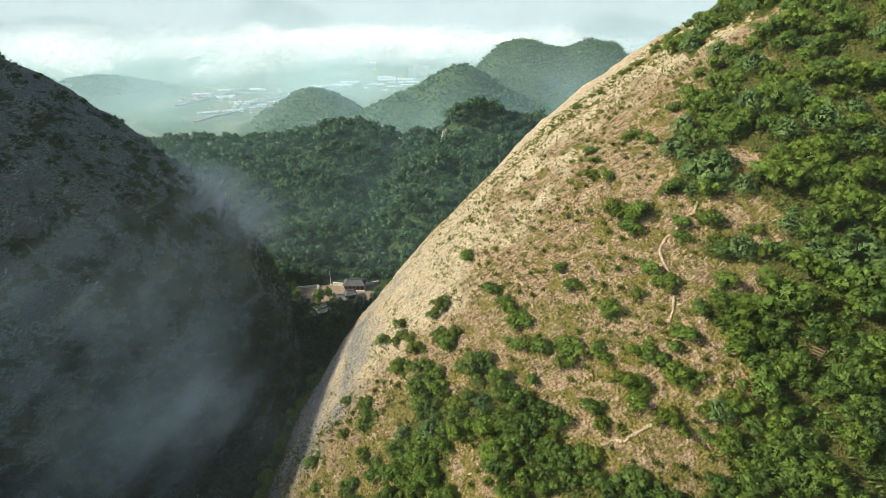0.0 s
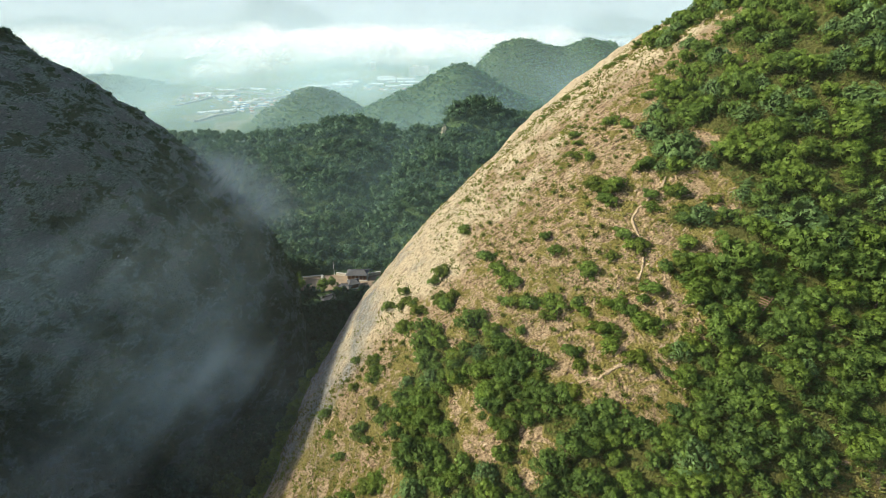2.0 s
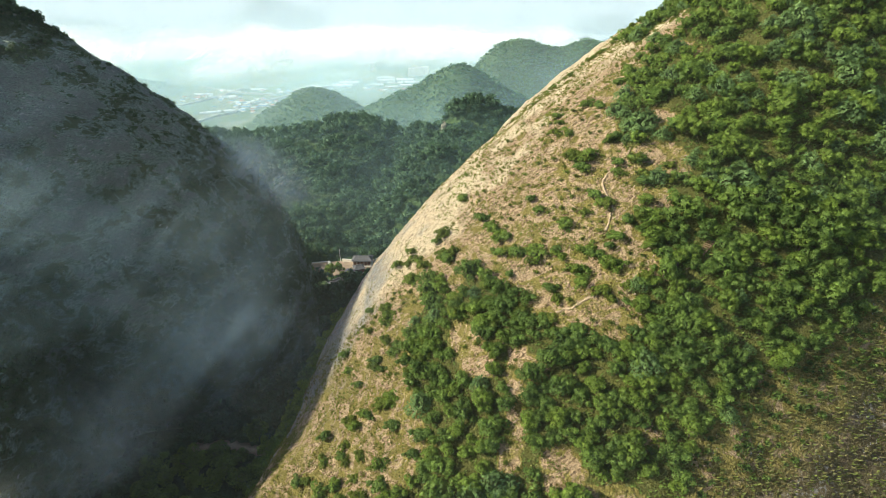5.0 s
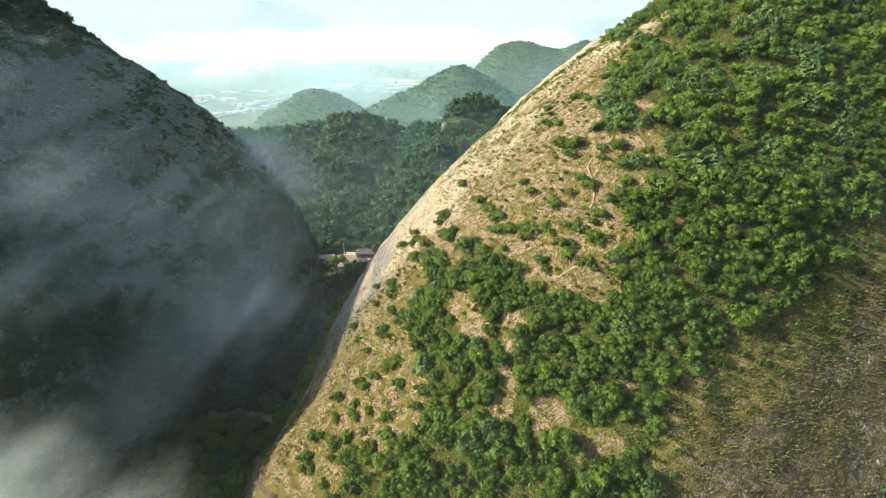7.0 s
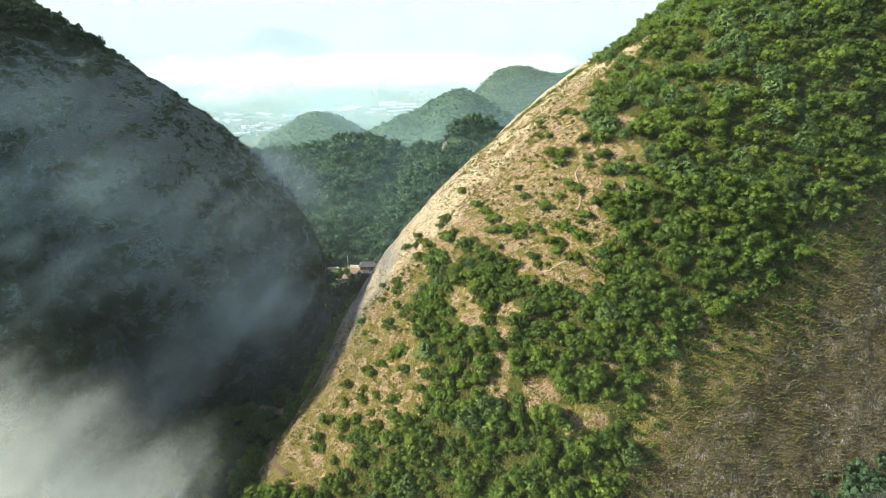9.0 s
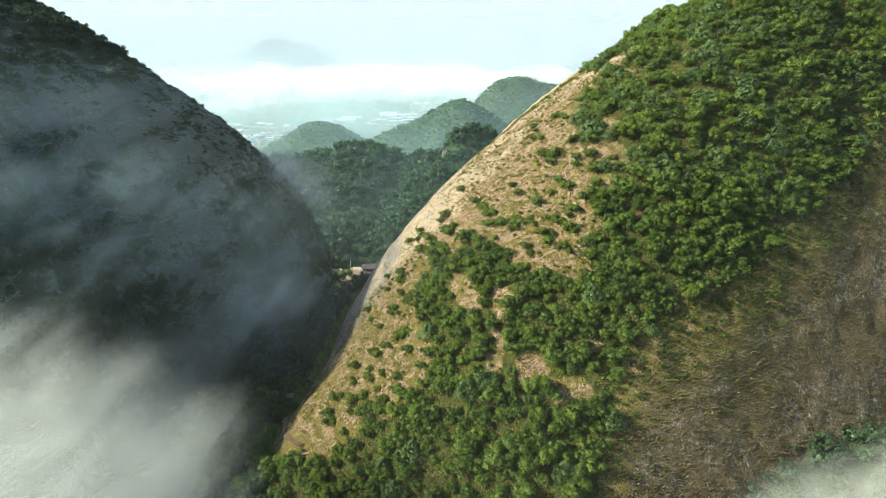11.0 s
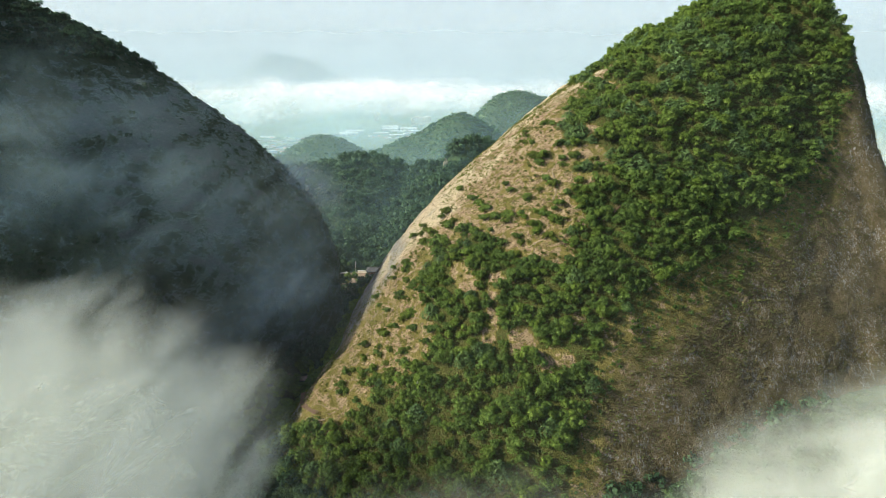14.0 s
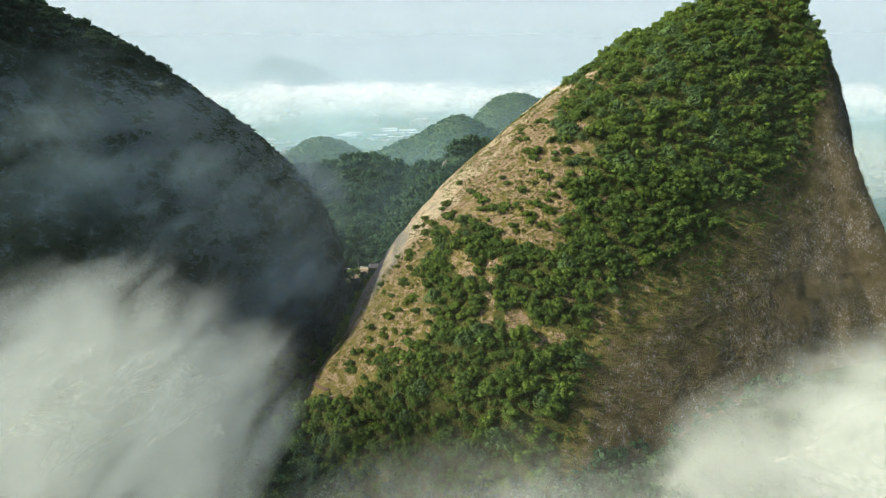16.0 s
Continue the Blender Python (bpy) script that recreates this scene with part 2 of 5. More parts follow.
SHADED_SHAPE = np.array([
    [155.8, 36.6, -32.7, -27.6, -7.8],
    [-101.2, 269.8, -64.3, -76.8, -14.6],
    [-62.9, 91.6, 5.3, -21.2, -23.9],
    [-22.4, 51.8, -5.6, -14.0, -8.6],
    [-39.4, 38.0, 6.4, -4.5, -6.7],
    [-9.6, 13.7, -3.9, -6.5, -4.8],
    [-15.2, 18.1, 4.0, -0.8, -1.8],
    [1.0, 2.3, -4.5, -5.0, -3.8],
    [4.7, 8.7, 1.2, -0.9, -1.1],
    [11.8, -0.3, -3.9, -3.8, -2.9],
    [10.9, 2.9, -1.1, -1.6, -1.3],
    [10.8, -0.6, -2.7, -2.5, -1.9],
    [0.6, -3.7, -3.9, -3.0, -2.0],
])


def peak_radius(shape, theta, u):
    """Distance from the peak's axis: waves round the axis, each a power series in u, the root of the depth below the top."""
    waves = [np.ones_like(theta)]
    for k in range(1, (len(shape) + 1) // 2):
        waves += [np.cos(k * theta), np.sin(k * theta)]
    powers = np.stack([u ** (n + 1) for n in range(shape.shape[1])], axis=-1)
    return np.einsum("k...,...k->...", np.stack(waves), powers @ shape.T)


def p_depth(u, height):
    return height * u * u


def peak(name, shape, axis, top, height, angles, levels, relief, seed, slim=0.0):
    """Vertices on a grid of levels and angles round the axis."""
    theta, u = np.meshgrid(np.radians(angles), levels)
    r = np.maximum.accumulate(peak_radius(shape, theta, u), axis=0)
    r = np.maximum(r, 22 * u)
    side = np.degrees(np.angle(np.exp(1j * theta)))
    even = np.radians(np.arange(0, 360, 2.0))
    full = np.stack([np.interp(even, np.sort(theta[0] % (2 * np.pi)), row[np.argsort(theta[0] % (2 * np.pi))], period=2 * np.pi) for row in r])
    kernel = np.exp(-((np.arange(180) - 90) * 2 / 20.0) ** 2)
    smooth = np.real(np.fft.ifft(np.fft.fft(full, axis=1) * np.fft.fft(np.roll(kernel / kernel.sum(), -90))[None], axis=1))
    smooth = np.stack([np.interp(theta[0] % (2 * np.pi), even, row, period=2 * np.pi) for row in smooth])
    gully = np.exp(-((side + 33 - 0.1 * (p_depth(u, height) - 50)) / 2.8) ** 2) * 8.0 + np.exp(-((side + 4 - 0.06 * (p_depth(u, height) - 50)) / 1.6) ** 2) * 2.5
    r = r - gully * (slim > 0) * np.clip((p_depth(u, height) - 28) / 20, 0, 1)
    filled = np.clip(1.7 - np.abs(side + 65) / 38, 0, 1) * (slim == 0)
    r = r + filled * np.maximum(smooth - r, 0)
    r = r * (1 - slim * (np.clip((side - 38) / 30, 0, 1) * (side < 150) + 0.8 * np.clip((-46 - side) / 30, 0, 1) * (side > -150)))
    # the low spur at the foot of the sunny peak
    r = r + 10.0 * (slim == 0) * np.exp(-((np.degrees(theta) - 207) / 6.0) ** 2) * np.clip((p_depth(u, height) - 105) / 12, 0, 1)
    p = np.stack([axis[0] + r * np.cos(theta), axis[1] + r * np.sin(theta), top - height * u * u], axis=-1)
    du = np.gradient(p, axis=0)
    dt = np.gradient(p, axis=1)
    normal = np.cross(du, dt)
    normal /= np.maximum(np.linalg.norm(normal, axis=-1, keepdims=True), 1e-9)
    out = p - np.array([axis[0], axis[1], top - height])
    normal *= np.sign((normal * out).sum(axis=-1, keepdims=True))
    flat, nf = p.reshape(-1, 3), normal.reshape(-1, 3)
    tilt = flat @ np.array([[0.85, 0, 0.53], [0, 1, 0], [-0.53, 0, 0.85]])
    bump = 1.1 * fractal(flat / 9.0, 3, seed) + (slim > 0) * 1.1 * np.abs(fractal(flat / np.array([16.0, 16.0, 34.0]), 3, seed + 30)) + 0.55 * fractal(tilt / np.array([5.0, 3.0, 1.3]), 4, seed + 9) + 0.28 * fractal(flat / 0.9, 3, seed + 20)
    flat = flat + nf * (bump * relief)[:, None]
    return flat, nf, theta.shape


def surface_samples(verts, normals, shape, count):
    """Random places on a peak's grid, spread evenly over its surface, with their normals."""
    rows, columns = shape
    v = verts.reshape(rows, columns, 3)
    d1, d2 = v[1:, :-1] - v[:-1, :-1], v[:-1, 1:] - v[:-1, :-1]
    area = np.linalg.norm(np.cross(d1, d2), axis=-1).ravel()
    pick = rng.choice(len(area), count, p=area / area.sum())
    i, j = pick // (columns - 1), pick % (columns - 1)
    a, b = rng.random(count)[:, None], rng.random(count)[:, None]
    p = v[i, j] + a * d1[i, j] + b * d2[i, j]
    return p, normals.reshape(rows, columns, 3)[i, j]


def spaced(points, gap):
    """Indices of points kept so that no two are nearer than their gap."""
    kept, cells = [], {}
    size = float(np.max(gap)) if np.ndim(gap) else gap
    gaps = np.broadcast_to(gap, (len(points),))
    for i, p in enumerate(points):
        key = tuple((p // size).astype(int))
        near = [j for dx in (-1, 0, 1) for dy in (-1, 0, 1) for dz in (-1, 0, 1) for j in cells.get((key[0] + dx, key[1] + dy, key[2] + dz), ())]
        if all(((points[j] - p) ** 2).sum() > (0.5 * (gaps[i] + gaps[j])) ** 2 for j in near):
            kept.append(i)
            cells.setdefault(key, []).append(i)
    return np.array(kept, dtype=int)


front = np.concatenate([np.arange(-60, 135, 1.5), np.arange(135, 300.01, 0.33)])
SUNNY_AXIS = (110, 110)
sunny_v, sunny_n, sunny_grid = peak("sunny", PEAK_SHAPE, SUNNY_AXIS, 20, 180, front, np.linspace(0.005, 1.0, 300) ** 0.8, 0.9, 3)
SHADED_AXIS = (-200, 120)
round_left = np.concatenate([np.arange(-70, 60, 0.55), np.arange(60, 290.01, 3.0)])
shaded_v, shaded_n, shaded_grid = peak("shaded", SHADED_SHAPE, SHADED_AXIS, 32, 190, round_left, np.linspace(0.005, 1.0, 240) ** 0.8, 1.5, 41, 0.36)


def wood_edge(z):
    """x beyond which the sunny peak is wooded, by height."""
    return between(z, (-110, -95, -90, -86, -82.5, -78, -74, -72, -70, -66, -63, -60, -57.5, -56.3, -54.5, -52, -48, -45, -41.3, -36.6, -32, -28.3, -25, -22.3, -17.8, -12.5, -6.6, 5),
                   (-58, -28, -22, -16, -9.5, -5.5, -1.5, -4.5, -7.5, -7.5, -4.5, -2, 1.5, 5.5, 27, 33, 34, 38, 43, 45, 38, 37, 37, 39, 44, 50, 60.5, 72))


def cliff_top(x):
    """Height of the upper rim of the bare, shaded cliff on the sunny peak, by x."""
    return between(x, (18, 26, 32, 37, 41, 48, 62, 80, 90, 104, 118, 128, 132, 136, 150), (-125, -100, -87, -75, -67.5, -63.5, -59.5, -55, -49, -44, -36, -28, -14, 0, 10))


# bare or grassy openings in the woods: x, z, half width, half height
CLEARINGS = ((54.4, -12.2, 2.4, 1.4), (43.6, -31.3, 5.2, 2.9), (42.1, -37.4, 4.2, 2.3), (37.6, -46.2, 2.4, 1.8), (45.6, -24.7, 2.8, 1.8), (4.6, -62.4, 4.0, 2.7), (19.2, -71.6, 3.8, 3.0), (12.2, -65.8, 1.9, 4.6), (-19.3, -84.8, 4.4, 2), (26.8, -53.0, 8.0, 3.4), (20.5, -54.0, 3.0, 2.2), (10.7, -71.5, 1.8, 2.6), (33.5, -66.5, 2.2, 1.4), (15.0, -61.0, 3.4, 1.5), (27.0, -74.0, 5.0, 2.2))
# clumps of trees standing out from the woods: x, z, half width, half height
THICKETS = ((11.0, -55.6, 6.0, 2.3), (1.2, -59.6, 5.4, 2.3), (-3.8, -66.5, 3.6, 3.0), (41.0, -34.5, 3.6, 2.0), (39.5, -40.5, 3.2, 2.4), (-17.5, -87.5, 4.5, 2.2))


def wooded(p):
    x, z = p[:, 0], p[:, 2]
    wobble = 2.4 * fractal(p / 5.0, 4, 77)
    woods = (x + wobble > wood_edge(z)) & (z + wobble > cliff_top(x))
    for cx, cz, a, b in THICKETS:
        woods |= ((x - cx) / a) ** 2 + ((z - cz) / b) ** 2 < 1.0 + 0.3 * wobble
    woods &= p[:, 1] < 108 + 1.2 * np.maximum(z + 20, 0)
    for cx, cz, a, b in CLEARINGS:
        woods &= ((x - cx) / a) ** 2 + ((z - cz) / b) ** 2 > 1.0 + 0.2 * wobble
    return woods


def cover_of(p, n):
    """How much grass grows on the sunny peak: none on the pale crest, much below the woods."""
    # Bare pale crest; the flank below is paled too, so its shade looks grey
    pale_bare = np.clip((-n[:, 0] - 0.53 + 0.14 * fractal(p / 5.0, 3, 53)) / 0.14, 0, 1) * np.clip((p[:, 1] - 60) / 20, 0, 1) * np.clip((p[:, 2] + 125) / 20, 0, 1)
    pale_bare = np.maximum(pale_bare, np.clip((p[:, 1] - 98) / 12, 0, 1) * np.clip((p[:, 2] + 60) / 15, 0, 1) * np.clip((74 - p[:, 0]) / 8, 0, 1) * np.clip(0.75 + 0.9 * fractal(p / 6.0, 3, 59), 0, 1))
    base = between(p[:, 2], (-100, -60, -30, -10), (0.78, 0.73, 0.66, 0.55))
    cliff = p[:, 2] < cliff_top(p[:, 0])
    steep = np.clip(n[:, 2] * 1.6, 0, 1)
    depth = cliff_top(p[:, 0]) - p[:, 2]
    return np.where(cliff, between(depth, (0, 12, 26), (1.0, 0.85, 0.6)), np.where(wooded(p) | (p[:, 0] > wood_edge(p[:, 2]) + 9), np.where(wooded(p), 1.3, 0.62), base * (1 - 0.8 * pale_bare) * (0.75 + 0.25 * steep)))


def moss_of(p):
    """Where the rock carries the dark, mossy crust of the cliff."""
    return np.clip((cliff_top(p[:, 0]) - p[:, 2] - 5 + 9.0 * fractal(p / 7.0, 4, 51)) / 13.0, 0, 1)


def shade_grey_of(p, n):
    """Where the sunny peak's steep outer flank is coloured grey to stand for shade."""
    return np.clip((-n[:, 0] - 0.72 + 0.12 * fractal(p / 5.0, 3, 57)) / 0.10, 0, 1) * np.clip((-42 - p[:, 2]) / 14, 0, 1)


def add_cover(me, values, name="cover"):
    layer = me.attributes.new(name, "FLOAT", "POINT")
    layer.data.foreach_set("value", np.asarray(values, dtype=np.float32))


me = mesh_of("rock_peak", sunny_v, grid_faces(*sunny_grid), SUNNY_ROCK, True)
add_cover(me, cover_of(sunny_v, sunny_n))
add_cover(me, moss_of(sunny_v), "moss")
add_cover(me, shade_grey_of(sunny_v, sunny_n), "shade_grey")
tagged(new("rock_peak", me), "steep sunlit dome of tan conglomerate rock with grass, shrubs and woods", "mountain", kind="structure")
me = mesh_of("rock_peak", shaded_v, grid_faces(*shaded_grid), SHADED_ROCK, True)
def growth_of(p):
    """How overgrown the shaded peak is: its outer slope and its top are green, its face is stony with dark clumps."""
    outer = np.clip((p[:, 0] * 0.45 + 116 - p[:, 1]) / 8.0, 0, 1)
    high = np.clip((p[:, 2] + 14 + 0.12 * (p[:, 1] - 90)) / 9.0, 0, 1)
    flank = np.clip((p[:, 0] + 84) / 16.0, 0, 1)
    stony = np.exp(-(((p[:, 0] + 99) / 14) ** 2 + ((p[:, 1] - 98) / 14) ** 2 + ((p[:, 2] + 34) / 12) ** 2))
    return 0.50 + 0.46 * np.maximum(outer, high) + 0.24 * flank - 0.30 * stony + 1.3 * fractal(p / np.array([4.6, 4.6, 3.2]), 5, 5, 0.66)


add_cover(me, growth_of(shaded_v))
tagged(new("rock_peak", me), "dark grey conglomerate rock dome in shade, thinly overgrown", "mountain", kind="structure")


# ---- the ground: saddle, wooded valley, plain and far hills in one sheet ----
def mound(x, y, cx, cy, rx, ry, height, sharp=1.0):
    d = np.sqrt(((x - cx) / rx) ** 2 + ((y - cy) / ry) ** 2)
    return height * np.exp(-d ** (2 * sharp))


def ground_height(x, y):
    """Height of the land at x, y."""
    saddle = -107 - 0.25 * np.clip(y - 43, 0, 190) - 0.0009 * np.clip(40 - y, 0, 600) ** 1.8
    flank = 0.35 * np.clip(np.abs(x + 52) - 25, 0, 120) * np.clip(1 - np.abs(y - 60) / 220, 0, 1)
    near = np.maximum(saddle, -153.0) + flank * 0.3
    rise = np.clip((y - 275) / 205, 0, 1)
    near = np.where(y > 270, np.maximum(-152 + 25 * rise, near), near)
    near = near - 260 * np.clip((x - 110 - 0.12 * y) / 260, 0, 1) ** 1.5 * (y > 130)
    plain = -420.0
    fall = np.clip((y - 490) / 850, 0, 1)
    fall = fall ** 1.4 * (3 - 2 * fall ** 1.4)
    z = np.maximum(near * (1 - fall) + plain * np.clip(fall, 0, 1), plain)
    hills = (
        (34, 490, 30, 28, 22, 1.9), (-85, 480, 45, 60, 9, 1.0), (-300, 490, 110, 70, -15, 1.0), (-170, 490, 55, 60, -8, 1.0), (-35, 490, 28, 60, -8, 1.0), (60, 330, 60, 80, 24, 1.0), (14, 440, 22, 40, 5, 1.0), (-6, 375, 24, 50, 11, 1.0), (-24, 318, 22, 36, 9, 1.0), (-50, 370, 20, 90, -11, 1.0), (90, 560, 60, 90, 14, 1.0),
        (40, 1500, 120, 200, 152, 1), (150, 1500, 130, 200, 82, 1), (-130, 1480, 150, 180, 124, 1), (-250, 1450, 120, 160, 29, 1), (300, 1520, 150, 200, 88, 1),
        (300, 2000, 130, 220, 173, 1), (540, 2030, 130, 220, 119, 1), (420, 1980, 150, 250, 94, 1), (680, 2050, 160, 240, 179, 1), (160, 1950, 120, 220, 149, 1),
    ) + (
        (-410, 1700, 110, 150, 116, 1), (-540, 1700, 110, 150, 62, 1), (-300, 1700, 70, 150, 34, 1), (-1600, 2300, 195, 220, 62, 1), (-1390, 2300, 185, 220, 58, 1),
        (-1500, 4500, 150, 130, 55, 1.0), (-1350, 4500, 400, 130, 80, 1.0), (-1250, 4500, 620, 140, 270, 1.0), (1350, 4480, 480, 140, 240, 1.0), (2600, 4480, 850, 140, 240, 1.0), (-3100, 4480, 850, 140, 250, 1.0),
    )
    for cx, cy, rx, ry, h, sharp in hills:
        z = z + mound(x, y, cx, cy, rx, ry, h, sharp)
    flat = np.stack([x / 60, y / 60, np.zeros_like(x)], axis=-1).reshape(-1, 3)
    rough = fractal(flat, 4, 60).reshape(x.shape) * np.clip(np.maximum((z + 415) / 60, 0), 0, 1)
    yard = np.exp(-(((x + 60) / 30) ** 2 + ((y - 240) / 22) ** 2) ** 2)
    z = z + rough * (3 + 9 * np.clip((y - 700) / 800, 0, 1))
    return z * (1 - yard) - 155.0 * yard


ty = np.concatenate([np.linspace(-700, -120, 12, endpoint=False), np.linspace(-120, 560, 120, endpoint=False), np.geomspace(560, 7000, 190)])
tx = np.linspace(-1, 1, 190)
tx = np.sign(tx) * np.abs(tx) ** 1.25
gx = tx[None, :] * (460 + 1.15 * np.clip(ty, 0, None))[:, None]
gy = np.broadcast_to(ty[:, None], gx.shape)
gz = ground_height(gx, gy)


def ground_material():
    n = Nodes("land")
    fields = n.cells(0.011, (1, 0.6, 0))
    crops = n.ramp(fields.outputs["Color"], (0.1, (0.05, 0.085, 0.035)), (0.45, (0.085, 0.125, 0.045)), (0.7, (0.16, 0.165, 0.09)), (0.95, (0.06, 0.10, 0.045)))
    woods = n.ramp(n.noise(0.11, 5, 0.7), (0.35, (0.022, 0.045, 0.014)), (0.65, (0.06, 0.10, 0.03)))
    split = n.add("SeparateXYZ")
    n.link(n.place(), split.inputs[0])
    low = n.ramp(n.math("MULTIPLY", n.math("ADD", split.outputs["Z"], 430.0), 0.02, True), (0.35, (0.0,)), (0.6, (1.0,)))
    colour = n.mix(low, crops, woods)
    return n.finish(colour, 0.9, n.noise(0.12, 5, 0.7), 6.0)


LAND = ground_material()
tagged(new("ground", mesh_of("ground", np.stack([gx, gy, gz], axis=-1).reshape(-1, 3), grid_faces(*gx.shape), LAND, True)), "wooded valley floor, hills and farmed plain", "ground", kind="structure")


# ---- trees ----
def leaf_cloud(count, lobes, size, seed):
    """Pointed sprays of leaves over the outside of a crown of overlapping lobes (x, y, z, radius)."""
    r = np.random.default_rng(seed)
    lobes = np.asarray(lobes)
    pick = r.choice(len(lobes), count * 3, p=lobes[:, 3] ** 2 / (lobes[:, 3] ** 2).sum())
    d = r.normal(size=(count * 3, 3))
    d[:, 2] = d[:, 2] * 0.8 + 0.35
    d /= np.linalg.norm(d, axis=1, keepdims=True)
    p = lobes[pick, :3] + d * (lobes[pick, 3] * r.uniform(0.70, 1.18, count * 3))[:, None]
    gap = np.linalg.norm(p[:, None, :] - lobes[None, :, :3], axis=2) / lobes[None, :, 3]
    gap[np.arange(len(p)), pick] = 9
    keep = np.where(gap.min(axis=1) > 0.9)[0][:count]
    p, d = p[keep], d[keep]
    n = d + r.normal(size=d.shape) * 0.42
    n /= np.linalg.norm(n, axis=1, keepdims=True)
    a = np.cross(n, r.normal(size=n.shape))
    a /= np.linalg.norm(a, axis=1, keepdims=True)
    b = np.cross(n, a)
    s = size * r.uniform(0.6, 1.3, len(p))[:, None]
    a, b = a * s, b * s * 0.62
    bend = n * s * 0.3
    verts = np.stack([p + a - bend, p - a * 0.7 + b, p - a * 0.7 - b], axis=1).reshape(-1, 3)
    return verts, np.arange(len(p) * 3).reshape(-1, 3), np.repeat(0.9 * d + 0.35 * n, 3, axis=0)


def hull(lobes, shrink=0.60):
    """A rough solid core in quads, so that a crown is not seen through."""
    l = np.asarray(lobes)
    mid = (l[:, :3] * l[:, 3:]).sum(axis=0) / l[:, 3].sum()
    reach = shrink * np.max(np.abs(l[:, :3] - mid) + 0.75 * l[:, 3:], axis=0)
    verts, faces = [], []
    rings, sides = 4, 6
    for i in range(rings + 1):
        lat = math.pi * i / rings
        for j in range(sides):
            lon = 2 * math.pi * j / sides + 0.4 * i
            verts.append(mid + reach * np.array([math.sin(lat) * math.cos(lon), math.sin(lat) * math.sin(lon), math.cos(lat)]))
    for i in range(rings):
        for j in range(sides):
            k = (j + 1) % sides
            faces.append((i * sides + j, i * sides + k, (i + 1) * sides + k))
            faces.append((i * sides + j, (i + 1) * sides + k, (i + 1) * sides + j))
    verts = np.array(verts)
    return verts, np.array(faces), verts - mid


def round_lobes(seed, count, wide, tall):
    """A crown about 2 * wide across: lobes round a middle, uneven."""
    r = np.random.default_rng(seed)
    lobes = [(0, 0, tall * 0.58, wide * 0.48)]
    for k in range(count):
        a = 2 * math.pi * k / count + r.uniform(-0.6, 0.6)
        out = wide * r.uniform(0.30, 0.80)
        lobes.append((out * math.cos(a), out * math.sin(a), tall * r.uniform(0.34, 0.80), wide * r.uniform(0.20, 0.38)))
    return lobes


def pine_lobes(seed, layers, wide, tall):
    r = np.random.default_rng(seed)
    lobes = []
    for k in range(layers):
        f = k / (layers - 1)
        reach = wide * (1 - 0.8 * f)
        for j in range(4 if k < layers - 1 else 1):
            a = 2 * math.pi * j / 4 + k * 0.9 + r.uniform(-0.4, 0.4)
            lobes.append((0.6 * reach * math.cos(a), 0.6 * reach * math.sin(a), tall * (0.3 + 0.65 * f), max(0.32, 0.5 * reach)))
    return lobes


def rounded(me, normals):
    """Leaves catch the light as the rounded clump that they grow on."""
    normals = normals / np.maximum(np.linalg.norm(normals, axis=1, keepdims=True), 1e-9)
    me.polygons.foreach_set("use_smooth", np.ones(len(me.polygons), dtype=bool))
    me.normals_split_custom_set_from_vertices(normals)
    return me


def crown_mesh(lobes, count, size, seed, material, core=True, name="crown"):
    v, f, n = leaf_cloud(count, lobes, size, seed)
    if core:
        hv, hf, hn = hull(lobes)
        v, f, n = np.concatenate([v, hv]), np.concatenate([f, hf + len(v)]), np.concatenate([n, hn])
    return rounded(mesh_of(name, v, f, material), n)


def trunk_mesh(tall, thick, seed, limbs=4):
    """A tapered, slightly bent trunk with limbs, as six-sided tubes."""
    r = np.random.default_rng(seed)
    verts, faces = [], []

    def tube(points, radii):
        base = len(verts)
        for (x, y, z), rad in zip(points, radii):
            for j in range(6):
                a = math.pi * j / 3
                verts.append((x + rad * math.cos(a), y + rad * math.sin(a), z))
        for i in range(len(points) - 1):
            for j in range(6):
                k = (j + 1) % 6
                faces.append((base + 6 * i + j, base + 6 * i + k, base + 6 * i + 6 + k, base + 6 * i + 6 + j))

    bend = r.uniform(-0.12, 0.12, 2) * tall
    tube([(bend[0] * f * f, bend[1] * f * f, tall * f - 0.6 * (f == 0)) for f in (0, 0.35, 0.7)], [thick, thick * 0.75, thick * 0.4])
    for k in range(limbs):
        a, f = 2 * math.pi * k / limbs + r.uniform(-0.4, 0.4), r.uniform(0.28, 0.5)
        reach = tall * 0.38
        start = (bend[0] * f * f, bend[1] * f * f, tall * f)
        tube([start, (start[0] + reach * math.cos(a) * 0.6, start[1] + reach * math.sin(a) * 0.6, tall * (f + 0.18)), (start[0] + reach * math.cos(a), start[1] + reach * math.sin(a), tall * (f + 0.3))], [thick * 0.4, thick * 0.28, thick * 0.1])
    return mesh_of("trunk", np.array(verts), np.array(faces), BARK)


def tree_kind(name, crown, trunk, label, category="tree", group=""):
    root = tagged(new(name), label, category, group)
    for part_name, data in (("trunk", trunk), ("crown", crown)):
        piece = new(part_name, data)
        piece.parent = root
    return root


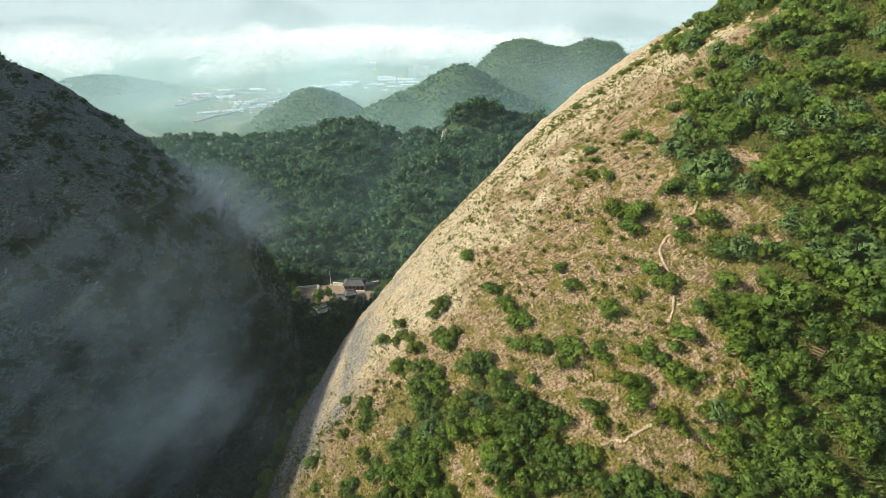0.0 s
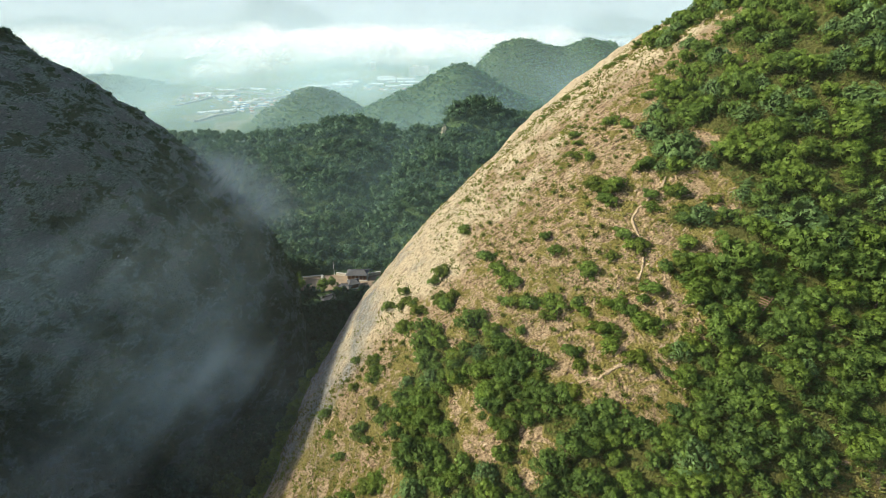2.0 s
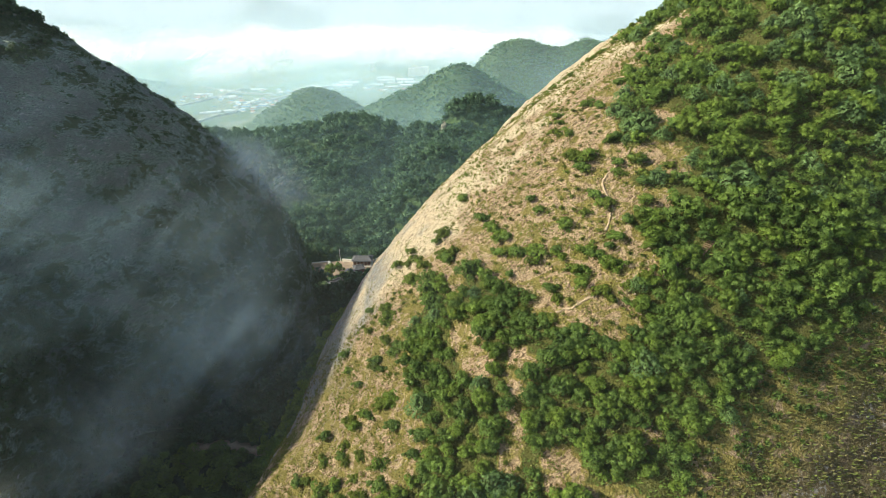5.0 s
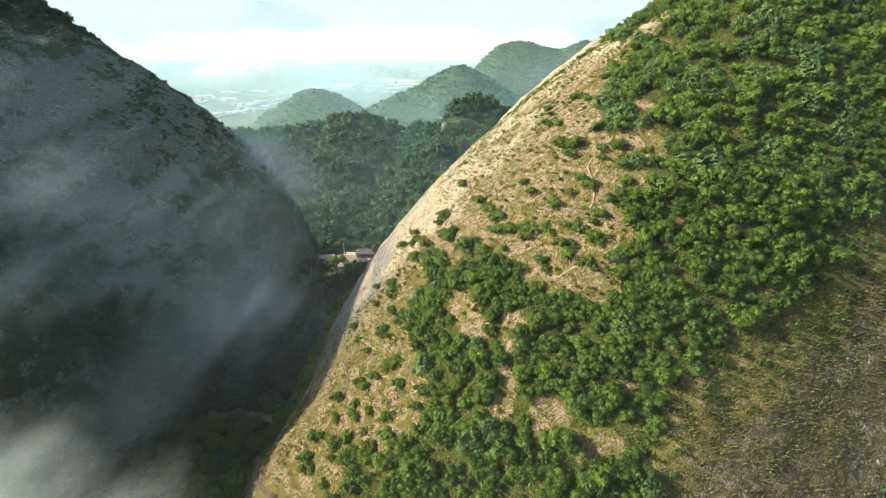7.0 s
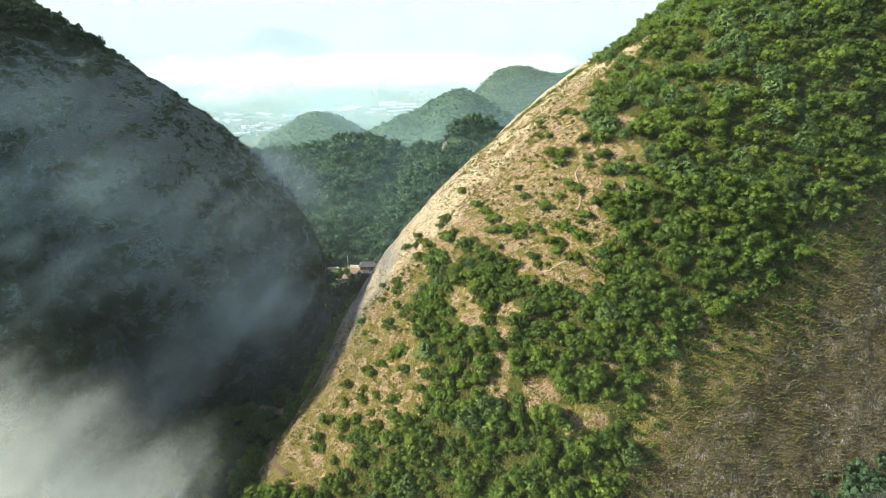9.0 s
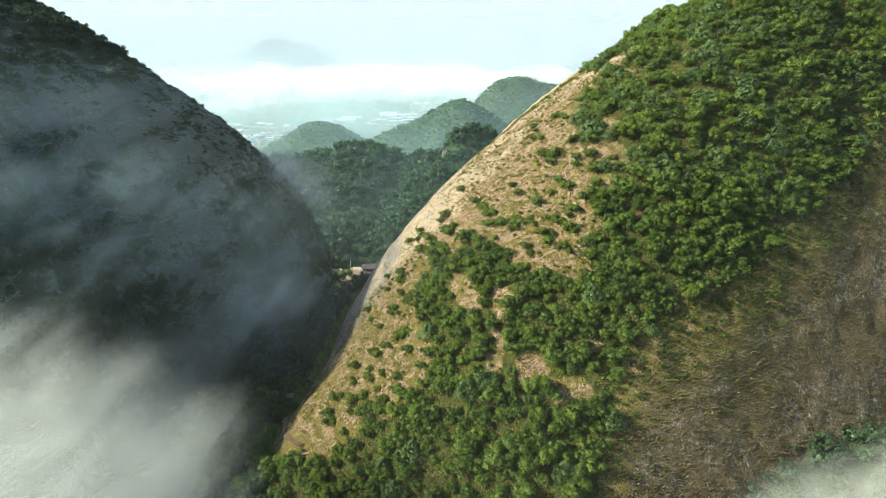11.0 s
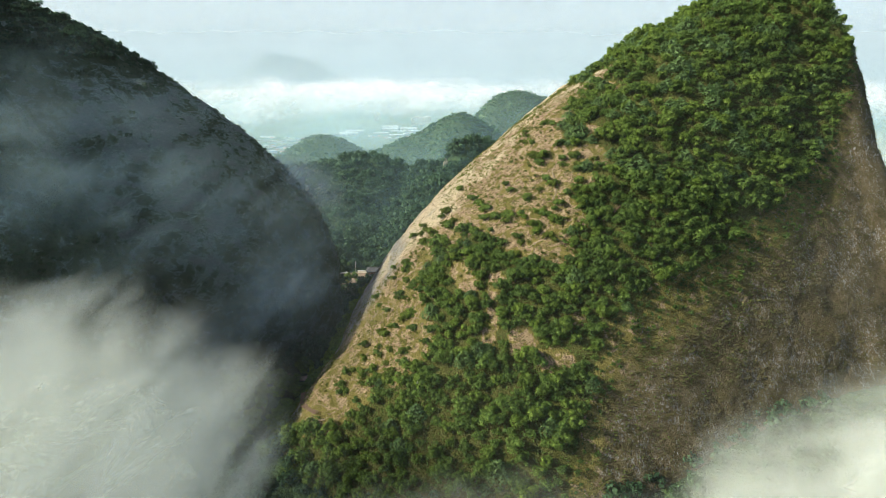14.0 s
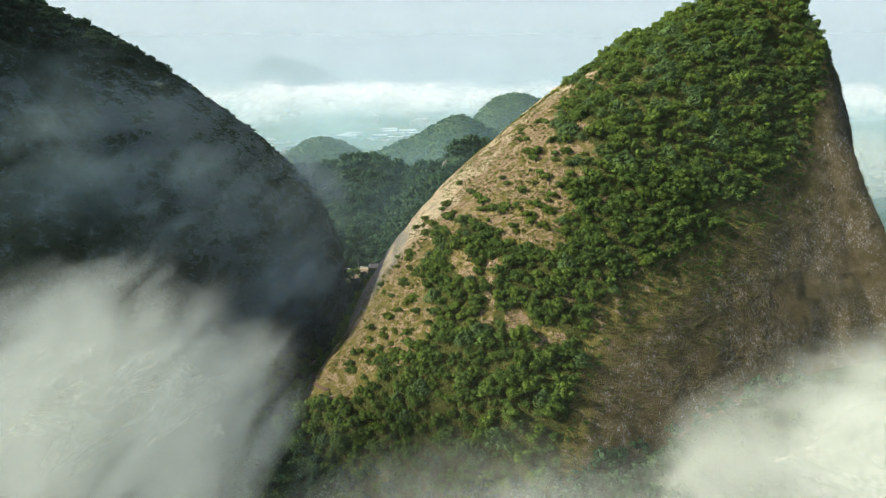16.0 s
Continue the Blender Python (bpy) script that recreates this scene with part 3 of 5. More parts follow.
def joined(name, crowns, places, scales, turns, label, category="tree"):
    """Many crowns in one mesh: what nobody could count."""
    verts, faces, normals, base = [], [], [], 0
    data = []
    for me in crowns:
        v = np.empty(len(me.vertices) * 3, dtype=np.float32)
        me.vertices.foreach_get("co", v)
        f = np.empty(len(me.loops), dtype=np.int32)
        me.loops.foreach_get("vertex_index", f)
        n = np.empty(len(me.loops) * 3, dtype=np.float32)
        me.corner_normals.foreach_get("vector", n)
        vn = np.zeros((len(me.vertices), 3))
        vn[f] = n.reshape(-1, 3)
        data.append((v.reshape(-1, 3), f.reshape(-1, 3), vn))
    for i, (p, s, a) in enumerate(zip(places, scales, turns)):
        v, f, vn = data[i % len(data)]
        c, d = math.cos(a), math.sin(a)
        spin = np.array([[c, d, 0], [-d, c, 0], [0, 0, 1]])
        verts.append((v @ spin) * s + p)
        normals.append(vn @ spin)
        faces.append(f + base)
        base += len(v)
    me = mesh_of(name, np.concatenate(verts), np.concatenate(faces), crowns[0].materials[0])
    rounded(me, np.concatenate(normals))
    return tagged(new(name, me), label, category, kind="stuff")


BUSHY = [crown_mesh(round_lobes(s, 13, 1.75, 3.3), 500, 0.265, s, LEAVES) for s in (11, 12, 13, 14, 15, 16)]
BRIGHT = [crown_mesh(round_lobes(s, 13, 1.7, 3.2), 500, 0.265, s, BRIGHT_LEAVES) for s in (21, 22, 23, 24)]
PINES = [crown_mesh(pine_lobes(s, 5, 1.9, 3.2), 520, 0.25, s, PINE) for s in (31, 32, 33)]
NEAR_CROWNS = [crown_mesh(round_lobes(s, 14, 1.85, 3.3), 1000, 0.21, s, m) for s, m in ((11, LEAVES), (21, BRIGHT_LEAVES), (13, LEAVES))] + [crown_mesh(pine_lobes(31, 5, 1.9, 3.4), 950, 0.205, 31, PINE)]
TRUNKS = [trunk_mesh(3.2, 0.13, s) for s in (41, 42)]

samples, normals = surface_samples(sunny_v, sunny_n, sunny_grid, 48000)
ok = wooded(samples) & (samples[:, 2] > -112) & (samples[:, 1] < 150) & (samples[:, 1] < 108 + 1.2 * np.maximum(samples[:, 2] + 20, 0))
wood = samples[ok & ~((samples[:, 0] > 100) & (normals[:, 0] > 0.55))]
wood = wood[spaced(wood, np.where(wood[:, 2] < -86, 2.6, 2.05))]
piny = (wood[:, 2] > -38) & (wood[:, 0] < 92)

kinds = [tree_kind("tree", NEAR_CROWNS[0], TRUNKS[0], "low broad-leaved tree with a dense dark green crown", group="trees on the rock"),
         tree_kind("tree", NEAR_CROWNS[1], TRUNKS[1], "low broad-leaved tree with a fresh light green crown", group="trees on the rock"),
         tree_kind("tree", NEAR_CROWNS[2], TRUNKS[1], "low spreading tree with a dense green crown", group="trees on the rock"),
         tree_kind("pine_tree", NEAR_CROWNS[3], TRUNKS[0], "small dark green pine tree in layers", "tree", "pines on the rock")]
for k in kinds:
    k.location = (0, 0, 0)
order = np.argsort(np.abs(wood[:, 1] - 35) + np.abs(wood[:, 2] + 55))
near_wood, rest, rest_piny = wood[order[:260]], wood[order[260:]], piny[order[260:]]
used = [False] * 4
for p in near_wood:
    k = int(rng.choice(4, p=(0.45, 0.28, 0.22, 0.05)))
    s = float(np.clip(rng.lognormal(0.05, 0.26), 0.6, 1.7))
    m = pose(p[0], p[1], p[2] - 0.7 * s, rng.uniform(-8, 8), rng.uniform(-8, 8), rng.uniform(0, 360)) @ Matrix.Diagonal((s, s, s * rng.uniform(0.85, 1.15), 1))
    if not used[k]:
        kinds[k].matrix_basis, used[k] = m, True
    else:
        copy = copy_thing(kinds[k], Matrix.Identity(4))
        copy.matrix_basis = m
mask = np.where(rest_piny, 0.45, 0.0) + np.where(rest_piny, 0.55, 0.92) * rng.random(len(rest))
for crowns, lo, hi, label in ((BUSHY, 0, 0.58, "dense green canopy of low trees on the peak"), (BRIGHT, 0.58, 0.86, "light green trees among the woods on the peak"), (PINES, 0.86, 1.01, "dark pines among the woods on the peak")):
    q = rest[(mask >= lo) & (mask < hi)]
    joined("woods", crowns, q - np.array([0, 0, 0.55]), np.clip(rng.lognormal(0.10, 0.26, len(q)), 0.55, 1.9), rng.uniform(0, 6.28, len(q)), label)

# woods in the valley, on the saddle and the ridge behind
vx, vy = rng.uniform(-330, 260, 70000), rng.uniform(-150, 530, 70000)
vp = np.stack([vx, vy, ground_height(vx, vy)], axis=1)
ok = np.where(vy > 140, (vx > -0.62 * vy - 25) & (vx < 0.18 * vy + 8), ((vx > -118) & (vx < -5)) | ((vy < 30) & (vx > -70) & (vx < 190)))
ok &= ~((np.abs(vx + 61) < 26) & (np.abs(vy - 233) < 25))
ok &= np.hypot((vx - 0) / 9.0, (vy - 452) / 17.0) > 1
ok &= (np.hypot(vx - 110, vy - 110) > 60) & (np.hypot(vx + 200, vy - 120) > 80)
ok &= np.hypot((vx + 57) / 17, (vy - 47) / 24) > 1
vp = vp[ok]
vp = vp[spaced(vp, np.where(vp[:, 1] < -60, 8.0, np.where(vp[:, 1] < 190, 4.4, 9.0)))]
FOREST = [crown_mesh(round_lobes(s, 11, 3.7, 6.8), 300, 0.70, s, FAR_LEAVES) for s in (51, 52, 53, 54)]
sizes = np.where((vp[:, 1] < 190) & (vp[:, 1] > -60), 0.72, 1.6) * rng.uniform(0.55, 1.45, len(vp))
joined("woods", FOREST, vp - np.array([0, 0, 0.5]), sizes, rng.uniform(0, 6.28, len(vp)), "dense green woods of the valley and ridge")
for i, (x, y, k) in enumerate(((-63.5, 238.0, 2.0), (-80.5, 234.5, 2.0), (-86, 243, 1.8), (-45.5, 229, 1.8), (-68, 233.0, 2.3), (-58, 229.0, 1.7))):
    garden_tree = copy_thing(kinds[i % 3], Matrix.Identity(4))
    garden_tree.matrix_basis = pose(x, y, float(ground_height(np.array([x]), np.array([y]))[0]) - 0.2, 0, 0, 50 * i) @ Matrix.Diagonal((k, k, k * 1.2, 1))
    tagged(garden_tree, "broad-leaved green tree beside the temple courtyard", "tree", "trees by the temple")

# tall trees on the saddle at the foot of the spur, round a bare stretch of trail
SADDLE_CROWNS = [crown_mesh(round_lobes(s, 18, 3.6, 7.0), 1500, 0.36, s, m) for s, m in ((56, LEAVES), (57, BRIGHT_LEAVES), (58, LEAVES))]
SADDLE_TRUNK = trunk_mesh(6.5, 0.26, 59, 5)
saddle_kinds = [tree_kind("tree", crown, SADDLE_TRUNK, "tall broad-leaved tree with a spreading green crown on the saddle", group="trees on the saddle") for crown in SADDLE_CROWNS]
sx, sy = rng.uniform(-76, -38, 900), rng.uniform(20, 74, 900)
sp = np.stack([sx, sy, ground_height(sx, sy)], axis=1)
sp = sp[(np.hypot((sx + 57) / 18, (sy - 47) / 25) < 1) & (np.hypot((sx + 60) / 12.0, (sy - 66) / 4.5) > 1) & (sx < -39 - 0.25 * (sy - 34))]
sp = sp[spaced(sp, 4.6)]
for i, p in enumerate(sp):
    k = float(rng.uniform(0.55, 1.1))
    m = pose(p[0], p[1], p[2] - 0.4, 0, 0, rng.uniform(0, 360)) @ Matrix.Diagonal((k, k, k * rng.uniform(0.85, 1.1), 1))
    if i < 3:
        saddle_kinds[i].matrix_basis = m
    else:
        copy_thing(saddle_kinds[i % 3], Matrix.Identity(4)).matrix_basis = m

# crowns on the far hills
hx, hy = rng.uniform(-1800, 900, 60000), rng.uniform(1250, 2500, 60000)
hz = ground_height(hx, hy)
hp = np.stack([hx, hy, hz], axis=1)[(hz > -385) & ((hy < 2150) | (hx < -1150))]
hp = hp[spaced(hp, 12.0)]
DISTANT = [crown_mesh(round_lobes(s, 5, 6.6, 10.0), 46, 2.5, s, HILL_LEAVES, False) for s in (61, 62, 63)]
joined("woods", DISTANT, hp - np.array([0, 0, 4.0]), rng.uniform(0.7, 1.25, len(hp)), rng.uniform(0, 6.28, len(hp)), "distant woods on the hills beyond the ridge")

# ---- shrubs, grass and stones on the sunny peak ----
facing_us = (sunny_n[:, 1] < 0.35) & (sunny_v[:, 1] < 125) & (sunny_v[:, 2] < 15)
face_v, face_n = sunny_v[facing_us], sunny_n[facing_us]


def on_face(x, z):
    """Place and normal on the sunny peak's near face, by x and height."""
    k = ((face_v[:, 0] - x) ** 2 + (face_v[:, 2] - z) ** 2 + 0.002 * face_v[:, 1] ** 2).argmin()
    return face_v[k], face_n[k]


SHRUB = [crown_mesh(lo, 720, 0.19, s, m, True, "foliage")
         for s, lo, m in ((71, round_lobes(71, 9, 1.6, 1.7), SHRUB_LEAVES), (72, round_lobes(72, 8, 1.5, 2.0), LEAVES), (73, round_lobes(73, 11, 1.8, 1.6), BRIGHT_LEAVES))]
STEMS = trunk_mesh(1.5, 0.06, 75, 5)
STEMS.name = "stems"


def on_normal(points):
    return np.array([on_face(x, z)[1] for x, _, z in points])


def shrub_kind(k, label):
    root = tagged(new("shrub"), label, "shrub", "shrubs on the rock")
    for name, data in (("stems", STEMS), ("foliage", SHRUB[k])):
        new(name, data).parent = root
    return root


shrubs = [shrub_kind(0, "round light green shrub on bare rock"), shrub_kind(1, "dense green shrub on bare rock"), shrub_kind(2, "low spreading green shrub on bare rock")]
SHRUB_PLACES = (
    (0.5, -54.4, 2.2), (9.1, -46.9, 2.0), (12.7, -48.5, 2.4), (1.5, -52.9, 1.8), (18.3, -41.1, 1.2), (28.4, -34.0, 2.2), (35.5, -29.1, 1.4), (37.1, -35.3, 2.3), (38.6, -40.7, 2.1), (26.9, -45.6, 1.8),
    (31.5, -46.6, 2.0), (24.7, -49.2, 2.0), (29.4, -51.0, 1.7), (21.3, -55.8, 2.2), (34.3, -48.8, 1.9), (31.0, -38.0, 1.6), (24.4, -42.8, 1.3), (17.8, -47.5, 1.5), (42.3, -33.4, 1.5), (-9.6, -60.2, 1.5),
) + (
    (-13.5, -67.4, 1.4), (-11.7, -69.5, 1.8), (-3.8, -64.9, 2.2), (4.3, -46.4, 1.1), (26.7, -29.8, 1.2), (34.5, -24.2, 1.3), (32.7, -43.0, 1.5), (41.1, -43.4, 2.3), (38.5, -31.3, 1.7), (28.1, -41.0, 1.0),
    (-6.7, -58.9, 1.3), (11.1, -51.2, 1.0), (22.0, -46.9, 1.1), (28.0, -27.5, 1.1), (38.9, -19.6, 1.1), (-18.2, -70.3, 1.2), (-24.1, -78.7, 1.2), (41.8, -39.4, 1.9), (20.1, -52.6, 1.1),
) + (
    (-4, -61, 1.5), (1, -59, 2.2), (5.5, -58, 2.2), (11, -55, 2.0), (13.5, -56.5, 2.0), (9, -58.5, 2.2), (-4, -66, 1.6), (-16, -78, 1.3), (-21, -84, 1.4), (-10, -74, 1.3), (-24, -90, 1.3),
)
SHRUB_PLACES += (
    (-12.5, -75.0, 1.7), (-16.9, -80.2, 1.9), (-7.7, -75.6, 1.8), (-25.8, -86.4, 1.4), (-18.3, -84.0, 1.5), (-13.0, -80.9, 1.5), (-29.1, -88.8, 1.3), (-21.7, -87.4, 1.9), (-16.3, -85.3, 2.0),
    (-30.4, -91.4, 1.6), (-3.5, -73.7, 1.4), (-9.8, -69.0, 1.6), (-18.7, -77.5, 1.0), (-7.7, -58.3, 1.7), (-13.5, -72.7, 1.6), (-13.2, -66.8, 1.2), (-11.4, -60.9, 1.3),
)
fresh = [True] * 3


def put_shrub(x, z, s):
    k = int(rng.integers(3))
    p, n = on_face(x, z)
    m = pose(p[0], p[1], p[2] - 0.25 * s, -12, rng.uniform(-14, 0), rng.uniform(0, 360)) @ Matrix.Diagonal((s * rng.uniform(0.8, 1.2), s, s * rng.uniform(0.7, 1.0), 1))
    if fresh[k]:
        shrubs[k].matrix_basis, fresh[k] = m, False
    else:
        copy_thing(shrubs[k], Matrix.Identity(4)).matrix_basis = m


for x, z, clump in SHRUB_PLACES:
    for _ in range(1 + int(clump ** 2 * 0.9)):
        put_shrub(x + 0.7 * clump * rng.normal(), z + 0.42 * clump * rng.normal(), rng.uniform(0.65, 1.15) * (0.75 + 0.3 * clump))
bare, bare_n = surface_samples(sunny_v, sunny_n, sunny_grid, 150000)
keep = (bare_n[:, 1] < 0.3) & (bare[:, 1] < 135) & (bare[:, 2] > -112) & (bare[:, 2] < 18)
bare, bare_n = bare[keep], bare_n[keep]
cliff = bare[:, 2] < cliff_top(bare[:, 0])
open_rock = ~wooded(bare) & ~cliff
small = bare[open_rock & (fractal(bare / 5.0, 2, 31) > 0.05) & (bare[:, 0] + 0.5 * bare[:, 1] > 12)]
small = small[cover_of(small, on_normal(small)) > 0.5]
small = small[spaced(small, 1.7)]
SCRUB = [crown_mesh(round_lobes(s, 6, 1.3, 1.2), 130, 0.19, s, SHRUB_LEAVES) for s in (76, 77, 78)]
joined("scrub", SCRUB, small - np.array([0, 0, 0.2]), rng.uniform(0.25, 0.8, len(small)), rng.uniform(0, 6.28, len(small)), "small green scrub scattered over the sunlit rock", "scrub")


for k in range(34):
    f = k / 33 + rng.uniform(-0.015, 0.015)
    x, y = 26 + 36 * f, 119 + 7 * f + rng.uniform(0, 6)
    i = ((sunny_v[:, 0] - x) ** 2 + (sunny_v[:, 1] - y) ** 2).argmin()
    s = rng.uniform(0.35, 0.8) * (0.8 + 0.6 * f)
    copy_thing(shrubs[k % 3], Matrix.Identity(4)).matrix_basis = pose(*(sunny_v[i] - np.array([0, 0, 0.2])), 0, 0, rng.uniform(0, 360)) @ Matrix.Diagonal((s, s, s, 1))


def tuft_mesh(name, places, normals, size, material):
    """Tufts of five bent blades each, standing between upright and the slope's normal."""
    count = len(places)
    up = normals * 0.5 + np.array([0, 0, 0.7])
    verts = []
    for k in range(5):
        a = rng.uniform(0, 6.28, count)
        side = np.stack([np.cos(a), np.sin(a), np.zeros(count)], axis=1)
        across = np.stack([-np.sin(a), np.cos(a), np.zeros(count)], axis=1)
        h = (size * rng.uniform(0.5, 1.2, count))[:, None]
        foot = places + side * h * 0.15
        tip = foot + up * h * 0.85 + side * h * 0.7
        verts.append(np.stack([foot - across * h * 0.22, tip, foot + across * h * 0.22 + up * h * 0.3], axis=1))
    v = np.concatenate(verts).reshape(-1, 3)
    return mesh_of(name, v, np.arange(len(v)).reshape(-1, 3), material)


GRASS = leaf_material("dry_grass", (0.11, 0.10, 0.02), (0.35, 0.29, 0.08), 0.35)
UNDERGROWTH = leaf_material("undergrowth", (0.066, 0.108, 0.020), (0.20, 0.28, 0.05), 0.45)
FRINGE_GRASS = leaf_material("fringe_grass", (0.070, 0.095, 0.016), (0.19, 0.225, 0.042), 0.35)
GREEN_GRASS = leaf_material("green_grass", (0.11, 0.13, 0.02), (0.30, 0.31, 0.06), 0.45)
CLIFF_GRASS = leaf_material("cliff_grass", (0.085, 0.080, 0.026), (0.175, 0.160, 0.058), 0.35)
meadow = fractal(bare / np.array([3.2, 3.2, 2.2]), 3, 88) + 0.25 * fractal(bare / 14.0, 2, 90)
crest = 1 - np.clip((-bare_n[:, 0] - 0.61) / 0.14, 0, 1) * np.clip((bare[:, 1] - 66) / 20, 0, 1)
grassy = open_rock & (meadow + 0.6 * crest - 0.42 > -0.10)
tagged(new("grass", tuft_mesh("grass", bare[grassy][::2], bare_n[grassy][::2], 0.44, GRASS)), "dry yellowish grass tufts on the sunlit rock", "grass", kind="stuff")
tagged(new("grass", tuft_mesh("grass", bare[grassy][1::2], bare_n[grassy][1::2], 0.42, GREEN_GRASS)), "green grass tufts on the sunlit rock", "grass", kind="stuff")
tagged(new("grass", tuft_mesh("grass", bare[cliff & (meadow > -0.3)], bare_n[cliff & (meadow > -0.3)], 0.55, CLIFF_GRASS)), "brownish grass and moss tufts on the shaded cliff", "grass", kind="stuff")
lush = open_rock & (fractal(bare / np.array([4.5, 4.5, 3.2]), 4, 101) + 0.35 * fractal(bare / 15.0, 2, 102) > 0.10) & (crest > 0.6)
LUSH_GRASS = leaf_material("lush_grass", (0.12, 0.15, 0.022), (0.30, 0.33, 0.055), 0.5)
tagged(new("grass", tuft_mesh("grass", np.repeat(bare[lush], 2, axis=0) + rng.normal(size=(2 * lush.sum(), 3)) * np.array([0.35, 0.35, 0.1]), np.repeat(bare_n[lush], 2, axis=0), 0.44, LUSH_GRASS)), "lush green grass in patches round the shrubs", "grass", kind="stuff")
fringe = cliff & (bare[:, 2] > cliff_top(bare[:, 0]) - 24 + 24 * meadow) & (meadow > -0.4)
tagged(new("grass", tuft_mesh("grass", bare[fringe], bare_n[fringe], 0.55, FRINGE_GRASS)), "yellowish green grass below the woods at the cliff edge", "grass", kind="stuff")
margin = bare[cliff & (bare[:, 2] > cliff_top(bare[:, 0]) - 13 * rng.random(len(bare)) ** 1.6 + 5 * meadow)]
margin = margin[spaced(margin, 1.5)]
MARGIN = [crown_mesh(round_lobes(s, 6, 1.4, 1.4), 150, 0.2, s, LEAVES) for s in (86, 87, 88)]
joined("scrub", MARGIN, margin - np.array([0, 0, 0.2]), rng.uniform(0.35, 1.1, len(margin)), rng.uniform(0, 6.28, len(margin)), "green scrub thinning out below the woods at the cliff edge", "scrub")
understory = bare[wooded(bare)]
tagged(new("grass", tuft_mesh("grass", understory, bare_n[wooded(bare)], 0.6, UNDERGROWTH)), "green undergrowth between the trees on the peak", "grass", kind="stuff")

CUBE = np.array([[-1, -1, -1], [1, -1, -1], [1, 1, -1], [-1, 1, -1], [-1, -1, 1], [1, -1, 1], [1, 1, 1], [-1, 1, 1]]) * 0.5
CUBE_FACES = np.array([[0, 3, 2, 1], [4, 5, 6, 7], [0, 1, 5, 4], [1, 2, 6, 5], [2, 3, 7, 6], [3, 0, 4, 7]])


def stone_mesh(name, places, normals, size, material, slab=0.55, lean=(0.80, 0.1, 0.55)):
    """Angular, flattish stones half sunk into the slope, all leaning with the beds."""
    count = len(places)
    along = np.array(lean) + rng.normal(size=(count, 3)) * 0.22
    along -= normals * (along * normals).sum(axis=1, keepdims=True)
    along /= np.linalg.norm(along, axis=1, keepdims=True)
    across = np.cross(normals, along)
    s = np.minimum(size * rng.lognormal(0, 0.4, count), 2.2 * size)
    box = CUBE[None] * (1 + rng.uniform(-0.35, 0.35, (count, 8, 3)))
    box = box * np.stack([s * 2.2, s * 0.8, s * slab], axis=1)[:, None, :]
    v = places[:, None, :] + box[..., :1] * along[:, None] + box[..., 1:2] * across[:, None] + box[..., 2:] * normals[:, None]
    faces = (CUBE_FACES[None] + 8 * np.arange(count)[:, None, None]).reshape(-1, 4)
    return mesh_of(name, v.reshape(-1, 3), faces, material)


def stone_material(name, low, high):
    n = Nodes(name)
    island = n.add("NewGeometry").outputs["Random Per Island"]
    colour = n.mix(0.4, n.ramp(island, (0.0, low), (1.0, high)), n.ramp(n.noise(2.2, 5, 0.65), (0.35, low), (0.65, high)))
    return n.finish(colour, 0.9, n.noise(9.0, 3), 0.05)


PALE_STONE = stone_material("pale_stones", (0.20, 0.145, 0.095), (0.52, 0.40, 0.27))
CRUSTED_STONE = stone_material("crusted_stones", (0.15, 0.13, 0.10), (0.50, 0.475, 0.42))
stony = open_rock & (meadow < 0.0)
tagged(new("stones", stone_mesh("stones", bare[stony], bare_n[stony], 0.15, PALE_STONE)), "pale angular stones and cobbles on the sunlit rock", "stones", kind="stuff")
streak = fractal(bare / np.array([2.6, 4.0, 9.0]), 4, 95) + 0.5 * fractal(bare / 16.0, 2, 97)
ledge = cliff & (streak > 0.08)
tagged(new("stones", stone_mesh("stones", bare[ledge], bare_n[ledge], 0.13, CRUSTED_STONE, 0.4, (0.1, 0.0, 1.0))), "grey weathered cobbles on the shaded cliff", "stones", kind="stuff")

# ---- footpath and wooden stairs on the sunny peak ----
PATH_EARTH = plain_material("trodden_gravel", (0.31, 0.235, 0.15), 0.95, 0.5, 3.5)
PLANK = plain_material("stair_timber", (0.20, 0.13, 0.085), 0.75, 0.25, 4.0)


def ribbon(points, width, lift):
    """A strip along a line on the slope, with its own thickness."""
    verts, faces = [], []
    for i, (p, n) in enumerate(points):
        q = points[min(i + 1, len(points) - 1)][0] - points[max(i - 1, 0)][0]
        side = np.cross(q, n)
        side /= np.linalg.norm(side)
        w = width * (0.4 + 1.0 * rng.random())
        verts += [p + n * lift - side * w / 2, p + n * (lift + 0.06), p + n * lift + side * w / 2, p - n * 0.3]
    for i in range(len(points) - 1):
        for j in range(4):
            k = (j + 1) % 4
            faces.append((4 * i + j, 4 * i + k, 4 * i + 4 + k, 4 * i + 4 + j))
    return np.array(verts), np.array(faces)


def along(stops, step=0.7):
    line = []
    for (x0, z0), (x1, z1) in zip(stops, stops[1:]):
        count = max(2, int(math.hypot(x1 - x0, z1 - z0) / step))
        for k in range(count):
            f = k / count
            line.append(on_face(x0 + (x1 - x0) * f, z0 + (z1 - z0) * f))
    for _ in range(2):
        line = [((line[max(i - 1, 0)][0] + p + line[min(i + 1, len(line) - 1)][0]) / 3, n) for i, (p, n) in enumerate(line)]
    return line


